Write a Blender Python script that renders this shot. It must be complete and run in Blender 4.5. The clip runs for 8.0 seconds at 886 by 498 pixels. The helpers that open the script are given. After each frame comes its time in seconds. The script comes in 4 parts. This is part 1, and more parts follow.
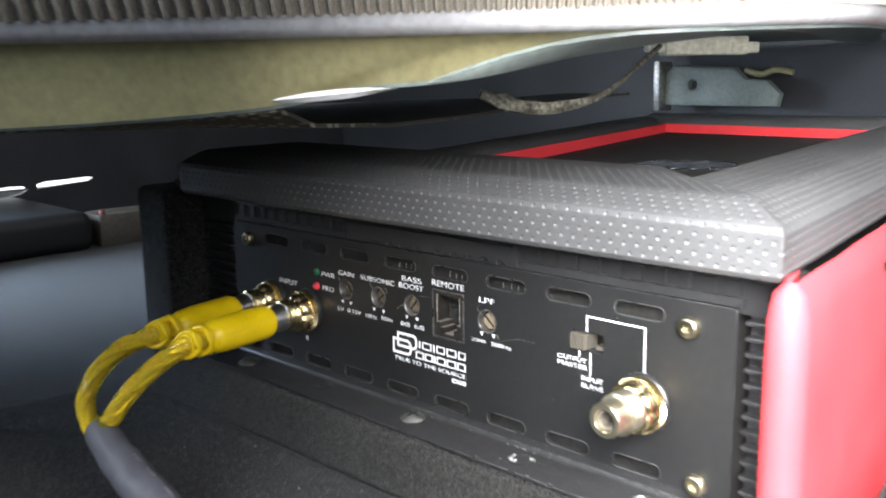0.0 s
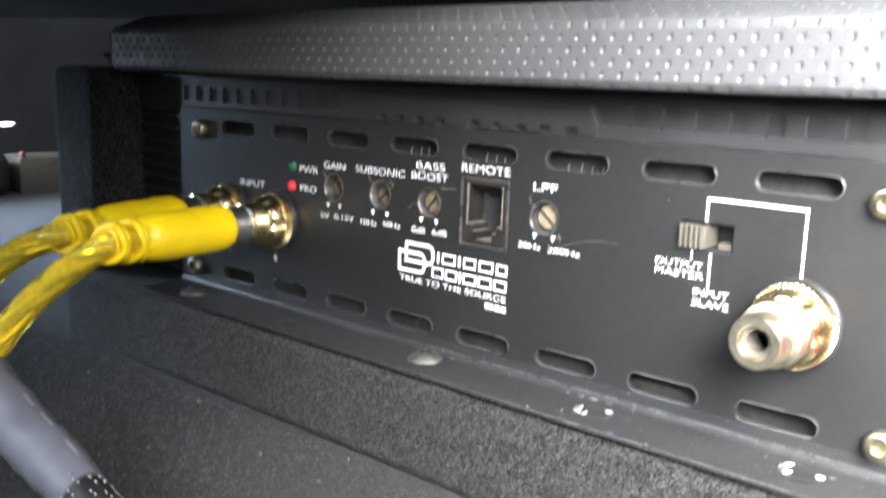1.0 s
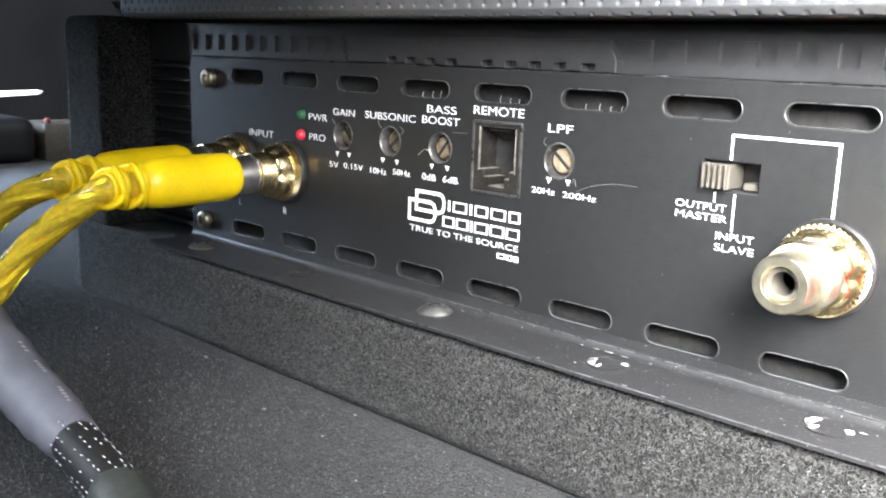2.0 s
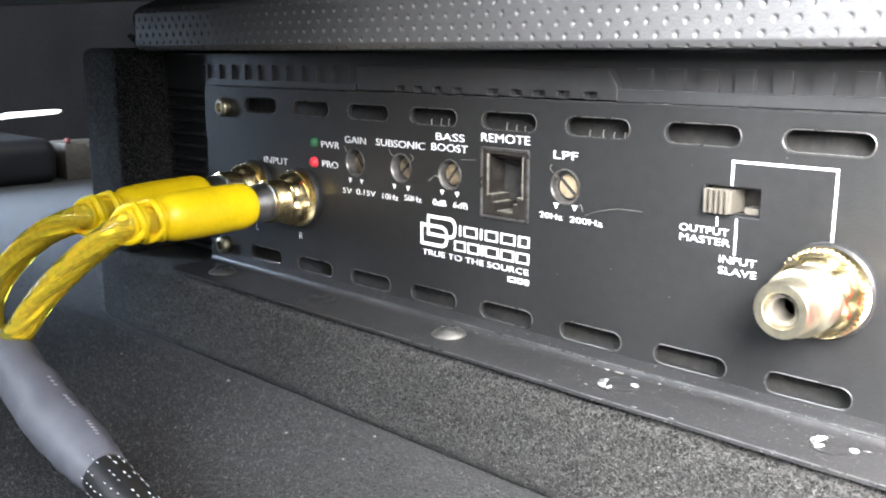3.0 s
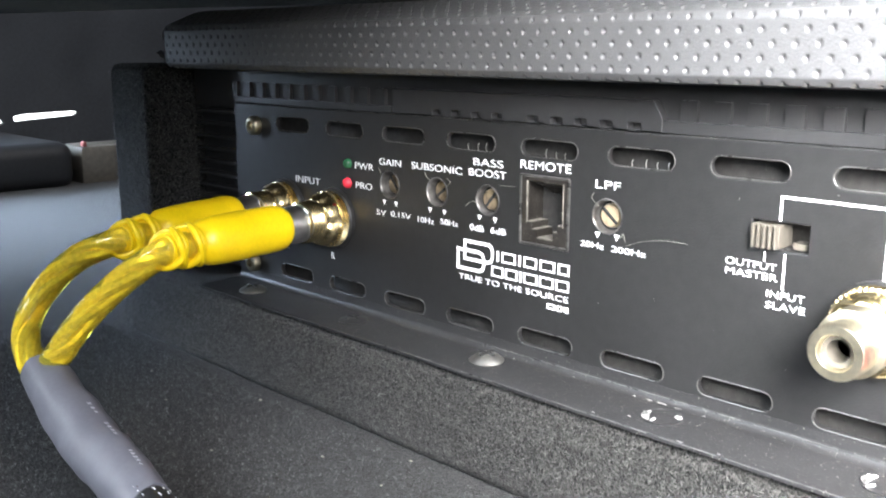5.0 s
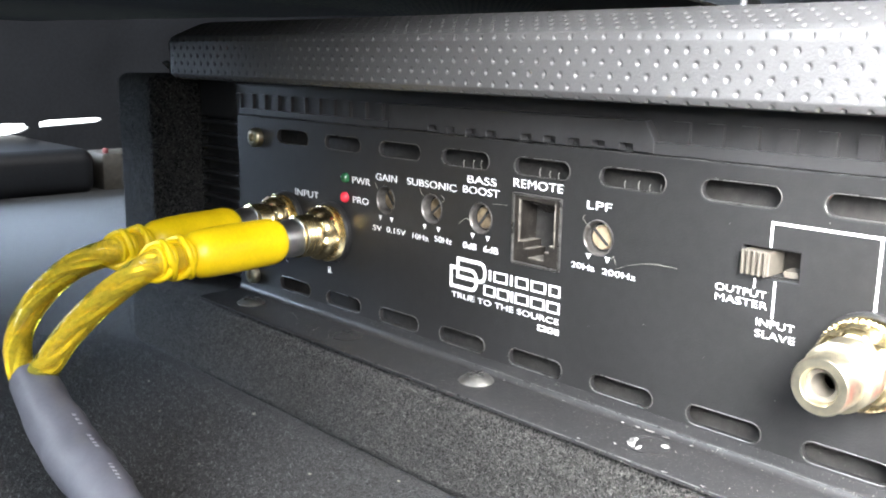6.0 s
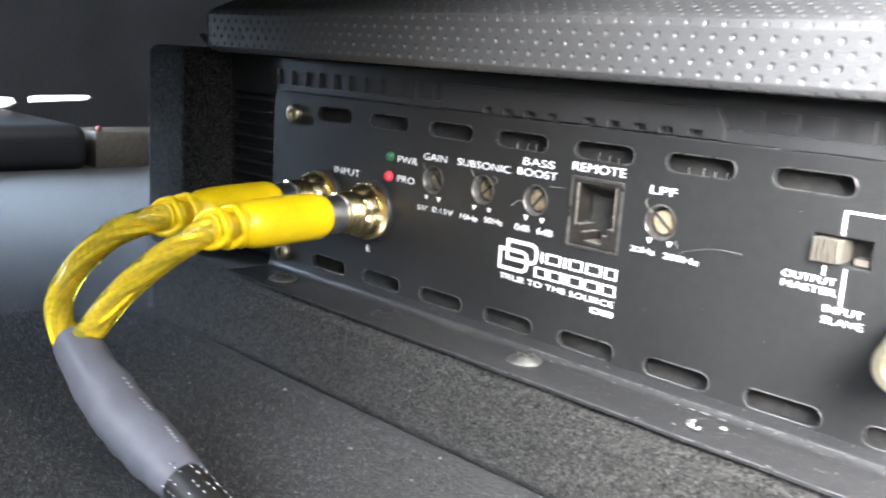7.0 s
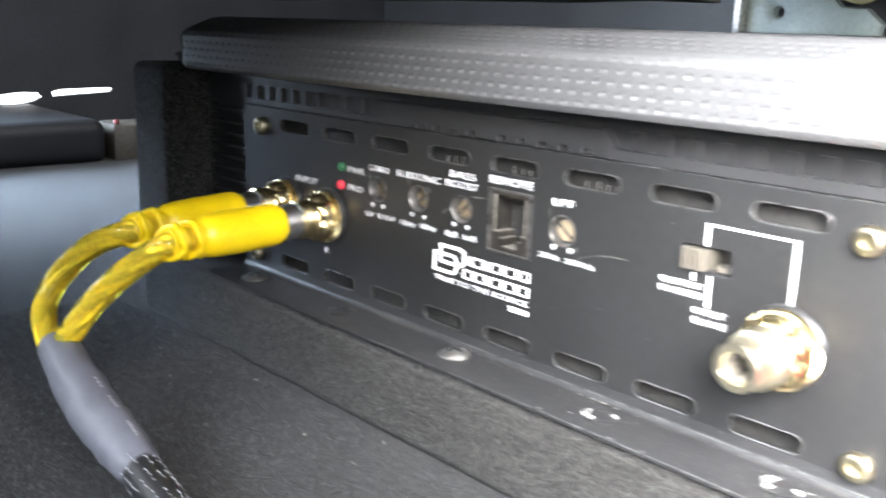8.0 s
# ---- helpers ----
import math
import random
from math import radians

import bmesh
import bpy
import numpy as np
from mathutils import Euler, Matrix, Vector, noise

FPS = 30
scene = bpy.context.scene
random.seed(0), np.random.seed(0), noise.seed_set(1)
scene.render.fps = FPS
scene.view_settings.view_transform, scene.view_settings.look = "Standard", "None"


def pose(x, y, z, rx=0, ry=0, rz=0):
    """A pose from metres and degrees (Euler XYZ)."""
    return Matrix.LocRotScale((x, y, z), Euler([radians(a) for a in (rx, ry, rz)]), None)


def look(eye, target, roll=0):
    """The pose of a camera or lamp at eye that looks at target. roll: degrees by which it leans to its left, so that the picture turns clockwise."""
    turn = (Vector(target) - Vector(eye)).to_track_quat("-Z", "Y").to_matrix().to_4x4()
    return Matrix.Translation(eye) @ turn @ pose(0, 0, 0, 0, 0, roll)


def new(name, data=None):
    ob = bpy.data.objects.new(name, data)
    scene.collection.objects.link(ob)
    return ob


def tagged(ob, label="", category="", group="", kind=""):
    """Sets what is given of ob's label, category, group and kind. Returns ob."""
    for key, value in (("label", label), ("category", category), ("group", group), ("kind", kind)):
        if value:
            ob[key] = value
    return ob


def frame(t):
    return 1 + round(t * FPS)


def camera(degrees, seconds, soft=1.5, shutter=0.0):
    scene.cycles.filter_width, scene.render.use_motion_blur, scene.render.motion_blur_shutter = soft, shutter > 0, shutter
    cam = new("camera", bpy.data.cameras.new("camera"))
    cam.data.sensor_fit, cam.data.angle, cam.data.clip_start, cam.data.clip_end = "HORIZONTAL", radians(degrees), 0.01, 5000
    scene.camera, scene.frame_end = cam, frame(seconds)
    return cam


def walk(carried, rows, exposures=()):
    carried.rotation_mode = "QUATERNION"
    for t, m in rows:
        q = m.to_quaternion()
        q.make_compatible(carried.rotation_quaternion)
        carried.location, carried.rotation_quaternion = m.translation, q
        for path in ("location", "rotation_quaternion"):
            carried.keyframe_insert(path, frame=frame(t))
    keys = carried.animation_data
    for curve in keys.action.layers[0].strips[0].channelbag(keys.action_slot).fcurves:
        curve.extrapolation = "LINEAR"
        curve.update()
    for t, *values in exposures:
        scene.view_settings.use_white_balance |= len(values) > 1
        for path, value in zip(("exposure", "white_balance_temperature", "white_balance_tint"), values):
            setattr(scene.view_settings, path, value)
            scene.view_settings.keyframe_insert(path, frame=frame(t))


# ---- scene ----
cam = camera(51.0, 8.0, 1.9, 0.5)
PATH = [
    (0, (0.18332, -0.18127, 0.06181), (0.07969, -0.07657, 0.03353), -0.92),
    (0.2, (0.16335, -0.16926, 0.05536), (0.06155, -0.06234, 0.02879), -0.84),
    (0.5, (0.13836, -0.15659, 0.04145), (0.04006, -0.04566, 0.01840), -0.01),
    (0.7, (0.12806, -0.15191, 0.03279), (0.03100, -0.04006, 0.00897), 0.66),
    (1, (0.12129, -0.14485, 0.02054), (0.02432, -0.03369, -0.00669), 1.92),
    (1.2, (0.11926, -0.14087, 0.01514), (0.02123, -0.03122, -0.01432), 2.18),
    (1.5, (0.11829, -0.13575, 0.01085), (0.01858, -0.02769, -0.01885), 2.49),
    (1.7, (0.11823, -0.13551, 0.01049), (0.01847, -0.02753, -0.01929), 2.54),
    (2.8, (0.12656, -0.13993, 0.02353), (0.02421, -0.03570, -0.01055), -0.61),
    (3, (0.12307, -0.13765, 0.01894), (0.02055, -0.03261, -0.01198), 0.02),
    (3.5, (0.12108, -0.13858, 0.01902), (0.01811, -0.03418, -0.01253), -0.12),
    (4, (0.11922, -0.14068, 0.02193), (0.01643, -0.03627, -0.01020), -0.23),
    (4.5, (0.11664, -0.14177, 0.02246), (0.01452, -0.03659, -0.00930), -0.01),
    (5, (0.11717, -0.14113, 0.02534), (0.01417, -0.03686, -0.00659), 0.05),
    (5.2, (0.11542, -0.13729, 0.02758), (0.01174, -0.03395, -0.00515), -0.17),
    (6.3, (0.12144, -0.13382, 0.02400), (0.01430, -0.03225, -0.00254), 1.68),
    (6.5, (0.12112, -0.13970, 0.01750), (0.01587, -0.03554, -0.00642), 3.08),
    (7, (0.10933, -0.14837, 0.02136), (0.00690, -0.04293, -0.00849), 3.84),
    (7.2, (0.10337, -0.14696, 0.02293), (0.00091, -0.04207, -0.00870), 3.53),
    (7.5, (0.10775, -0.15036, 0.02898), (0.00468, -0.04691, -0.00527), 3.45),
    (7.7, (0.11495, -0.14782, 0.03303), (0.00941, -0.04738, -0.00262), 2.46),
    (8, (0.13802, -0.14400, 0.03502), (0.03188, -0.04408, -0.00034), 1.92),
]
walk(cam, [(t, look(eye, target, roll)) for t, eye, target, roll in PATH],
     [(0, -0.6), (0.5, -0.45), (1.0, 0.15), (1.5, 0.25), (3.0, 0.33), (4.0, 0.38), (7.0, 0.55), (7.5, 0.66), (8.0, 0.55)])

# ---------------------------------------------------------------- light
world = bpy.data.worlds.new("sky")
scene.world = world
world.use_nodes = True
wn, wl = world.node_tree.nodes, world.node_tree.links
sky = wn.new("ShaderNodeTexSky")
sky.sky_type, sky.sun_disc = "NISHITA", False
sky.sun_elevation, sky.sun_rotation = radians(47), radians(90)
wl.new(sky.outputs[0], wn["Background"].inputs["Color"])
wn["Background"].inputs["Strength"].default_value = 0.10

sun = new("sun", bpy.data.lights.new("sun", "SUN"))
sun.data.energy, sun.data.angle, sun.data.color = 1.0, radians(14), (1.0, 0.97, 0.94)
sun.matrix_world = look((0.80, 0.0, 0.85), (0, 0, 0))

# lamp added close to the amplifier, standing in for daylight from the open door
door_fill = new("door_fill_lamp", bpy.data.lights.new("door_fill_lamp", "AREA"))
door_fill.data.shape, door_fill.data.size, door_fill.data.size_y = "RECTANGLE", 0.16, 0.14
door_fill.data.energy, door_fill.data.color = 4.3, (0.995, 0.985, 0.985)
# narrow spread leaves the left end dim
door_fill.data.spread = radians(91)
door_fill.matrix_world = look((0.23, -0.13, 0.10), (0.186, 0.0, 0.02))

# unseen fill lamp, added in front to brighten the seat edge and plug boots
front_fill = new("front_fill_lamp", bpy.data.lights.new("front_fill_lamp", "AREA"))
front_fill.data.shape, front_fill.data.size, front_fill.data.size_y = "RECTANGLE", 1.0, 0.30
front_fill.data.energy, front_fill.data.color = 11.0, (0.86, 0.93, 1.0)
front_fill.data.spread = radians(120)
front_fill.matrix_world = look((-0.40, -0.64, 0.44), (-0.08, -0.08, -0.02))

# daylight through the far door
far_light = new("far_door_daylight", bpy.data.lights.new("far_door_daylight", "AREA"))
far_light.data.shape, far_light.data.size, far_light.data.size_y = "RECTANGLE", 0.25, 0.12
far_light.data.energy, far_light.data.color = 2.2, (0.62, 0.78, 1.0)
far_light.data.spread = radians(60)
far_light.matrix_world = look((-0.56, -0.10, 0.05), (-0.38, 0.06, -0.06))


# ---------------------------------------------------------------- materials
def material(name, rgb, rough=0.5, metal=0.0, grain=(400.0, 0.15), stain=(30.0, 0.12), bump=0.0, bump_scale=800.0,
             coat=0.0, rough_var=0.1, spec=0.5, dust=0.0):
    m = bpy.data.materials.new(name)
    m.use_nodes = True
    n, l = m.node_tree.nodes, m.node_tree.links
    b = n["Principled BSDF"]
    co = n.new("ShaderNodeTexCoord")
    fine, wide = n.new("ShaderNodeTexNoise"), n.new("ShaderNodeTexNoise")
    for tex, scale in ((fine, grain[0]), (wide, stain[0])):
        l.new(co.outputs["Object"], tex.inputs["Vector"])
        tex.inputs["Scale"].default_value, tex.inputs["Detail"].default_value = scale, 6.0
    def shade(tex, amount):
        r = n.new("ShaderNodeMapRange")
        l.new(tex.outputs["Fac"], r.inputs["Value"])
        r.inputs["From Min"].default_value, r.inputs["From Max"].default_value = 0.3, 0.7
        r.inputs["To Min"].default_value, r.inputs["To Max"].default_value = 1 - amount, 1 + amount
        return r
    f, w = shade(fine, grain[1]), shade(wide, stain[1])
    mul = n.new("ShaderNodeMath")
    mul.operation = "MULTIPLY"
    l.new(f.outputs[0], mul.inputs[0])
    l.new(w.outputs[0], mul.inputs[1])
    vm = n.new("ShaderNodeVectorMath")
    vm.operation = "SCALE"
    vm.inputs[0].default_value = rgb
    l.new(mul.outputs[0], vm.inputs["Scale"])
    colour = vm.outputs[0]
    if dust:
        speck = n.new("ShaderNodeTexNoise")
        l.new(co.outputs["Object"], speck.inputs["Vector"])
        speck.inputs["Scale"].default_value, speck.inputs["Detail"].default_value = 2600.0, 2.0
        r = n.new("ShaderNodeMapRange")
        l.new(speck.outputs["Fac"], r.inputs["Value"])
        r.inputs["From Min"].default_value, r.inputs["From Max"].default_value = 0.66, 0.74
        r.inputs["To Max"].default_value = dust
        mx = n.new("ShaderNodeMix")
        mx.data_type = "RGBA"
        l.new(r.outputs[0], mx.inputs["Factor"])
        l.new(colour, mx.inputs["A"])
        mx.inputs["B"].default_value = (0.35, 0.33, 0.30, 1)
        colour = mx.outputs["Result"]
    l.new(colour, b.inputs["Base Color"])
    b.inputs["Metallic"].default_value = metal
    b.inputs["Specular IOR Level"].default_value = spec
    b.inputs["Coat Weight"].default_value = coat
    rr = n.new("ShaderNodeMapRange")
    l.new(wide.outputs["Fac"], rr.inputs["Value"])
    rr.inputs["To Min"].default_value = max(0.02, rough - rough_var)
    rr.inputs["To Max"].default_value = min(1.0, rough + rough_var)
    l.new(rr.outputs[0], b.inputs["Roughness"])
    if bump:
        t = n.new("ShaderNodeTexNoise")
        l.new(co.outputs["Object"], t.inputs["Vector"])
        t.inputs["Scale"].default_value, t.inputs["Detail"].default_value = bump_scale, 4.0
        bp = n.new("ShaderNodeBump")
        bp.inputs["Strength"].default_value, bp.inputs["Distance"].default_value = bump, 0.0006
        l.new(t.outputs["Fac"], bp.inputs["Height"])
        l.new(bp.outputs[0], b.inputs["Normal"])
    return m


def fleece(name, dark, pale, scale):
    """Needle-felt automotive carpet: fine fibres in two shades."""
    m = bpy.data.materials.new(name)
    m.use_nodes = True
    n, l = m.node_tree.nodes, m.node_tree.links
    b = n["Principled BSDF"]
    co = n.new("ShaderNodeTexCoord")
    fine, mid, wide = (n.new("ShaderNodeTexNoise") for _ in range(3))
    for tex, s, d, dist in ((fine, scale, 3.0, 1.2), (mid, scale / 5, 4.0, 0.3), (wide, 25.0, 4.0, 0.0)):
        l.new(co.outputs["Object"], tex.inputs["Vector"])
        tex.inputs["Scale"].default_value, tex.inputs["Detail"].default_value = s, d
        tex.inputs["Distortion"].default_value = dist
    add = n.new("ShaderNodeMath")
    add.operation = "MULTIPLY_ADD"
    l.new(mid.outputs["Fac"], add.inputs[0])
    add.inputs[1].default_value = 0.18
    l.new(fine.outputs["Fac"], add.inputs[2])
    ramp = n.new("ShaderNodeValToRGB")
    ramp.color_ramp.elements[0].position, ramp.color_ramp.elements[0].color = 0.50, (*dark, 1)
    ramp.color_ramp.elements[1].position, ramp.color_ramp.elements[1].color = 0.73, (*pale, 1)
    l.new(add.outputs[0], ramp.inputs[0])
    l.new(ramp.outputs[0], b.inputs["Base Color"])
    b.inputs["Roughness"].default_value = 0.95
    b.inputs["Specular IOR Level"].default_value = 0.15
    b.inputs["Sheen Weight"].default_value = 0.08
    bp = n.new("ShaderNodeBump")
    bp.inputs["Strength"].default_value, bp.inputs["Distance"].default_value = 0.9, 0.0009
    l.new(fine.outputs["Fac"], bp.inputs["Height"])
    l.new(bp.outputs[0], b.inputs["Normal"])
    return m


def clear_jacket(name, rgb):
    """Tinted clear cable jacket with twisted strands showing through."""
    m = bpy.data.materials.new(name)
    m.use_nodes = True
    n, l = m.node_tree.nodes, m.node_tree.links
    b = n["Principled BSDF"]
    b.inputs["Base Color"].default_value = (*rgb, 1)
    b.inputs["Roughness"].default_value = 0.08
    b.inputs["Transmission Weight"].default_value = 0.8
    b.inputs["IOR"].default_value = 1.3
    return m


PANEL = material("black_powder_coat", (0.012, 0.012, 0.0125), 0.44, bump=0.10, bump_scale=2500, rough_var=0.08, dust=0.02, spec=0.32)
FLANGE = material("dusty_black_metal", (0.020, 0.020, 0.021), 0.40, bump=0.15, bump_scale=1500, dust=0.5, spec=0.32)
HEATSINK = material("black_anodised_metal", (0.020, 0.020, 0.021), 0.45, bump=0.1, dust=0.05)
INNER_CASE = material("dusty_inner_case", (0.022, 0.021, 0.020), 0.6, grain=(900.0, 0.4), stain=(120.0, 0.4), dust=0.2)
HOLLOW = material("dark_plastic_and_recess", (0.012, 0.012, 0.012), 0.8)
WHITE_INK = material("white_print", (0.74, 0.75, 0.76), 0.6, stain=(900.0, 0.08))
CARPET = fleece("charcoal_felt_carpet", (0.003, 0.003, 0.003), (0.060, 0.058, 0.055), 1700)
FLOOR_CARPET = fleece("dark_floor_carpet", (0.002, 0.002, 0.002), (0.022, 0.0225, 0.024), 1300)
VINYL = material("black_leatherette", (0.067, 0.067, 0.069), 0.39, grain=(3000.0, 0.12), bump=0.2, bump_scale=2500, spec=0.5)
RED = material("red_leatherette", (0.70, 0.045, 0.055), 0.58, grain=(2500.0, 0.05), bump=0.25, bump_scale=1800, spec=0.3)
GOLD = material("gold_plated_brass", (0.83, 0.68, 0.38), 0.24, 1.0, grain=(900.0, 0.1), stain=(300.0, 0.15), bump=0.05)
PALE_GOLD = material("worn_pale_gold_plate", (0.84, 0.77, 0.58), 0.33, 1.0, grain=(900.0, 0.12), stain=(250.0, 0.15), bump=0.1)
NICKEL = material("nickel_plate", (0.86, 0.85, 0.82), 0.32, 1.0, stain=(300.0, 0.12))
STEEL = material("dull_zinc_steel", (0.50, 0.49, 0.46), 0.38, 1.0, stain=(400.0, 0.2), bump=0.1)
BRASS_DULL = material("worn_brass_shaft", (0.34, 0.27, 0.18), 0.5, 0.4, stain=(500.0, 0.25), bump=0.2)
BLACK_PLASTIC = material("black_plastic", (0.015, 0.015, 0.015), 0.38, stain=(200.0, 0.2), dust=0.15)
DUSTY_PLASTIC = material("dusty_dark_plastic", (0.013, 0.0115, 0.010), 0.38, grain=(1600.0, 0.5), stain=(300.0, 0.4), dust=0.3)
GRIMY_STEEL = material("grimy_steel", (0.05, 0.047, 0.043), 0.35, 0.5, stain=(400.0, 0.5), bump=0.3)
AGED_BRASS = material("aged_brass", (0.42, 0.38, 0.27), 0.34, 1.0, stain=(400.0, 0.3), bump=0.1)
GREY_PLASTIC = material("grey_brown_plastic", (0.07, 0.063, 0.052), 0.45, stain=(300.0, 0.15))
YELLOW = material("yellow_rubber", (0.87, 0.61, 0.006), 0.38, grain=(1500.0, 0.05), stain=(120.0, 0.08), bump=0.05)
CLEAR_YELLOW = clear_jacket("clear_yellow_jacket", (1.0, 0.86, 0.10))
COPPER_STRAND = material("copper_strands", (0.95, 0.72, 0.20), 0.30, 0.6, grain=(900.0, 0.25))
SHRINK = material("grey_heat_shrink", (0.105, 0.105, 0.125), 0.58, grain=(1200.0, 0.06), stain=(70.0, 0.10), bump=0.12, bump_scale=350)
SLEEVE = material("black_braided_sleeve", (0.012, 0.012, 0.013), 0.4)
SLEEVE_FLECK = material("white_sleeve_thread", (0.5, 0.51, 0.53), 0.5)
FAINT_INK = material("faint_white_ink", (0.36, 0.36, 0.40), 0.6)
GREEN_LED = material("green_led_lens", (0.02, 0.085, 0.04), 0.2, stain=(400.0, 0.1))
RED_LED = material("red_led_lens", (0.52, 0.03, 0.05), 0.2, stain=(400.0, 0.1))
COVER_BLACK = material("matt_black_plastic", (0.011, 0.0115, 0.013), 0.5, stain=(20.0, 0.2), bump=0.15)
DULL_RED = material("dull_red_plastic", (0.16, 0.04, 0.04), 0.5)
OLIVE = material("olive_painted_steel", (0.25, 0.225, 0.115), 0.5, stain=(40.0, 0.15), bump=0.1, dust=0.06)
PAN = material("grey_green_painted_steel", (0.19, 0.225, 0.21), 0.40, stain=(35.0, 0.25), bump=0.15, dust=0.08)
SEAT_CLOTH = material("beige_ribbed_cloth", (0.23, 0.205, 0.17), 0.9, grain=(1500.0, 0.25), bump=0.4, bump_scale=1500)
SEAT_PIPING = material("pale_grey_vinyl_piping", (0.38, 0.38, 0.39), 0.5, bump=0.1)
MESH_CLOTH = material("dark_mesh_cloth", (0.040, 0.039, 0.033), 0.8, grain=(1200.0, 0.4), bump=0.5, bump_scale=900)
def pierced(m, cell, rgb):
    """Adds a regular net of pale dots to a cloth material."""
    n, l = m.node_tree.nodes, m.node_tree.links
    b = n["Principled BSDF"]
    co, dots, r, mx = n.new("ShaderNodeTexCoord"), n.new("ShaderNodeTexVoronoi"), n.new("ShaderNodeMapRange"), n.new("ShaderNodeMix")
    l.new(co.outputs["Object"], dots.inputs["Vector"])
    dots.inputs["Scale"].default_value, dots.inputs["Randomness"].default_value = 1 / cell, 0.08
    l.new(dots.outputs["Distance"], r.inputs["Value"])
    r.inputs["From Min"].default_value, r.inputs["From Max"].default_value = 0.42, 0.28
    mx.data_type = "RGBA"
    l.new(r.outputs[0], mx.inputs["Factor"])
    l.new(b.inputs["Base Color"].links[0].from_socket, mx.inputs["A"])
    mx.inputs["B"].default_value = (*rgb, 1)
    l.new(mx.outputs["Result"], b.inputs["Base Color"])
pierced(MESH_CLOTH, 0.0035, (0.20, 0.19, 0.14))
CONNECTOR = material("cream_nylon", (0.80, 0.78, 0.64), 0.45, stain=(200.0, 0.08))
TAPE = material("cloth_tape_wire", (0.20, 0.19, 0.15), 0.7, grain=(700.0, 0.7), stain=(250.0, 0.6), bump=0.4, bump_scale=600)
DARK_TRIM = material("dark_grey_trim_plastic", (0.027, 0.029, 0.033), 0.5, stain=(20.0, 0.2), bump=0.15)
GRILLE = material("black_grille_cloth", (0.022, 0.021, 0.021), 0.75, grain=(1800.0, 0.4), bump=0.4)
SILVER = material("silver_badge_metal", (0.72, 0.73, 0.75), 0.25, 1.0)
# white that stands in for daylight in the gap under the seat
GAP_WHITE = material("white_gap_daylight", (0.85, 0.85, 0.86), 0.35, 0.0, stain=(60.0, 0.06))
BRIGHT_ZINC = material("scratched_bright_zinc", (0.55, 0.55, 0.54), 0.35, 0.4, grain=(500.0, 0.6), stain=(260.0, 0.9), bump=0.5, bump_scale=500)
CHIP = material("bare_metal_chip", (0.24, 0.24, 0.23), 0.45, 0.3, grain=(900.0, 0.3))
HAIR = material("fine_lint_thread", (0.15, 0.15, 0.13), 0.8)
LINT = material("pale_crumb", (0.22, 0.21, 0.18), 0.9)
HEADLINER = material("grey_cabin_lining", (0.28, 0.28, 0.28), 0.9, grain=(500.0, 0.2))

# ---------------------------------------------------------------- mesh helpers (all lengths below in centimetres)
ROOT = {}


def thing(name, base, label, category, kind="", group=""):
    ob = new(name)
    ob.location = Vector(base) * 0.01
    ob.empty_display_size = 0.01
    ROOT[ob.name] = Vector(base)
    return tagged(ob, label, category, group, kind)


def root_of(ob):
    while ob.parent:
        ob = ob.parent
    return ROOT.get(ob.name, Vector((0, 0, 0)))


def part(name, bm, mat, parent=None, label="", smooth=False, sharp=True):
    """Links a bmesh, given in world centimetres, as one mesh under a thing or a part."""
    base = root_of(parent) if parent else Vector((0, 0, 0))
    bmesh.ops.remove_doubles(bm, verts=bm.verts, dist=1e-5)
    bmesh.ops.recalc_face_normals(bm, faces=bm.faces)
    bm.transform(Matrix.Scale(0.01, 4) @ Matrix.Translation(-base))
    me = bpy.data.meshes.new(name)
    bm.to_mesh(me)
    bm.free()
    me.materials.append(mat)
    for p in me.polygons:
        p.use_smooth = smooth
    if smooth and sharp:
        me.set_sharp_from_angle(angle=radians(42))
    ob = new(name, me)
    ob.parent = parent
    return tagged(ob, label)


def box(x0, x1, y0, y1, z0, z1, bevel=0.0, bm=None, seg=2):
    own = bmesh.new()
    bmesh.ops.create_cube(own, size=1)
    own.transform(Matrix.Translation(((x0 + x1) / 2, (y0 + y1) / 2, (z0 + z1) / 2)) @ Matrix.Diagonal((x1 - x0, y1 - y0, z1 - z0, 1)))
    if bevel:
        bmesh.ops.bevel(own, geom=own.edges[:], offset=bevel, segments=seg, affect="EDGES", profile=0.5)
    return merge(bm, own)


def merge(bm, own):
    if bm is None:
        return own
    me = bpy.data.meshes.new("tmp")
    own.to_mesh(me)
    own.free()
    bm.from_mesh(me)
    bpy.data.meshes.remove(me)
    return bm


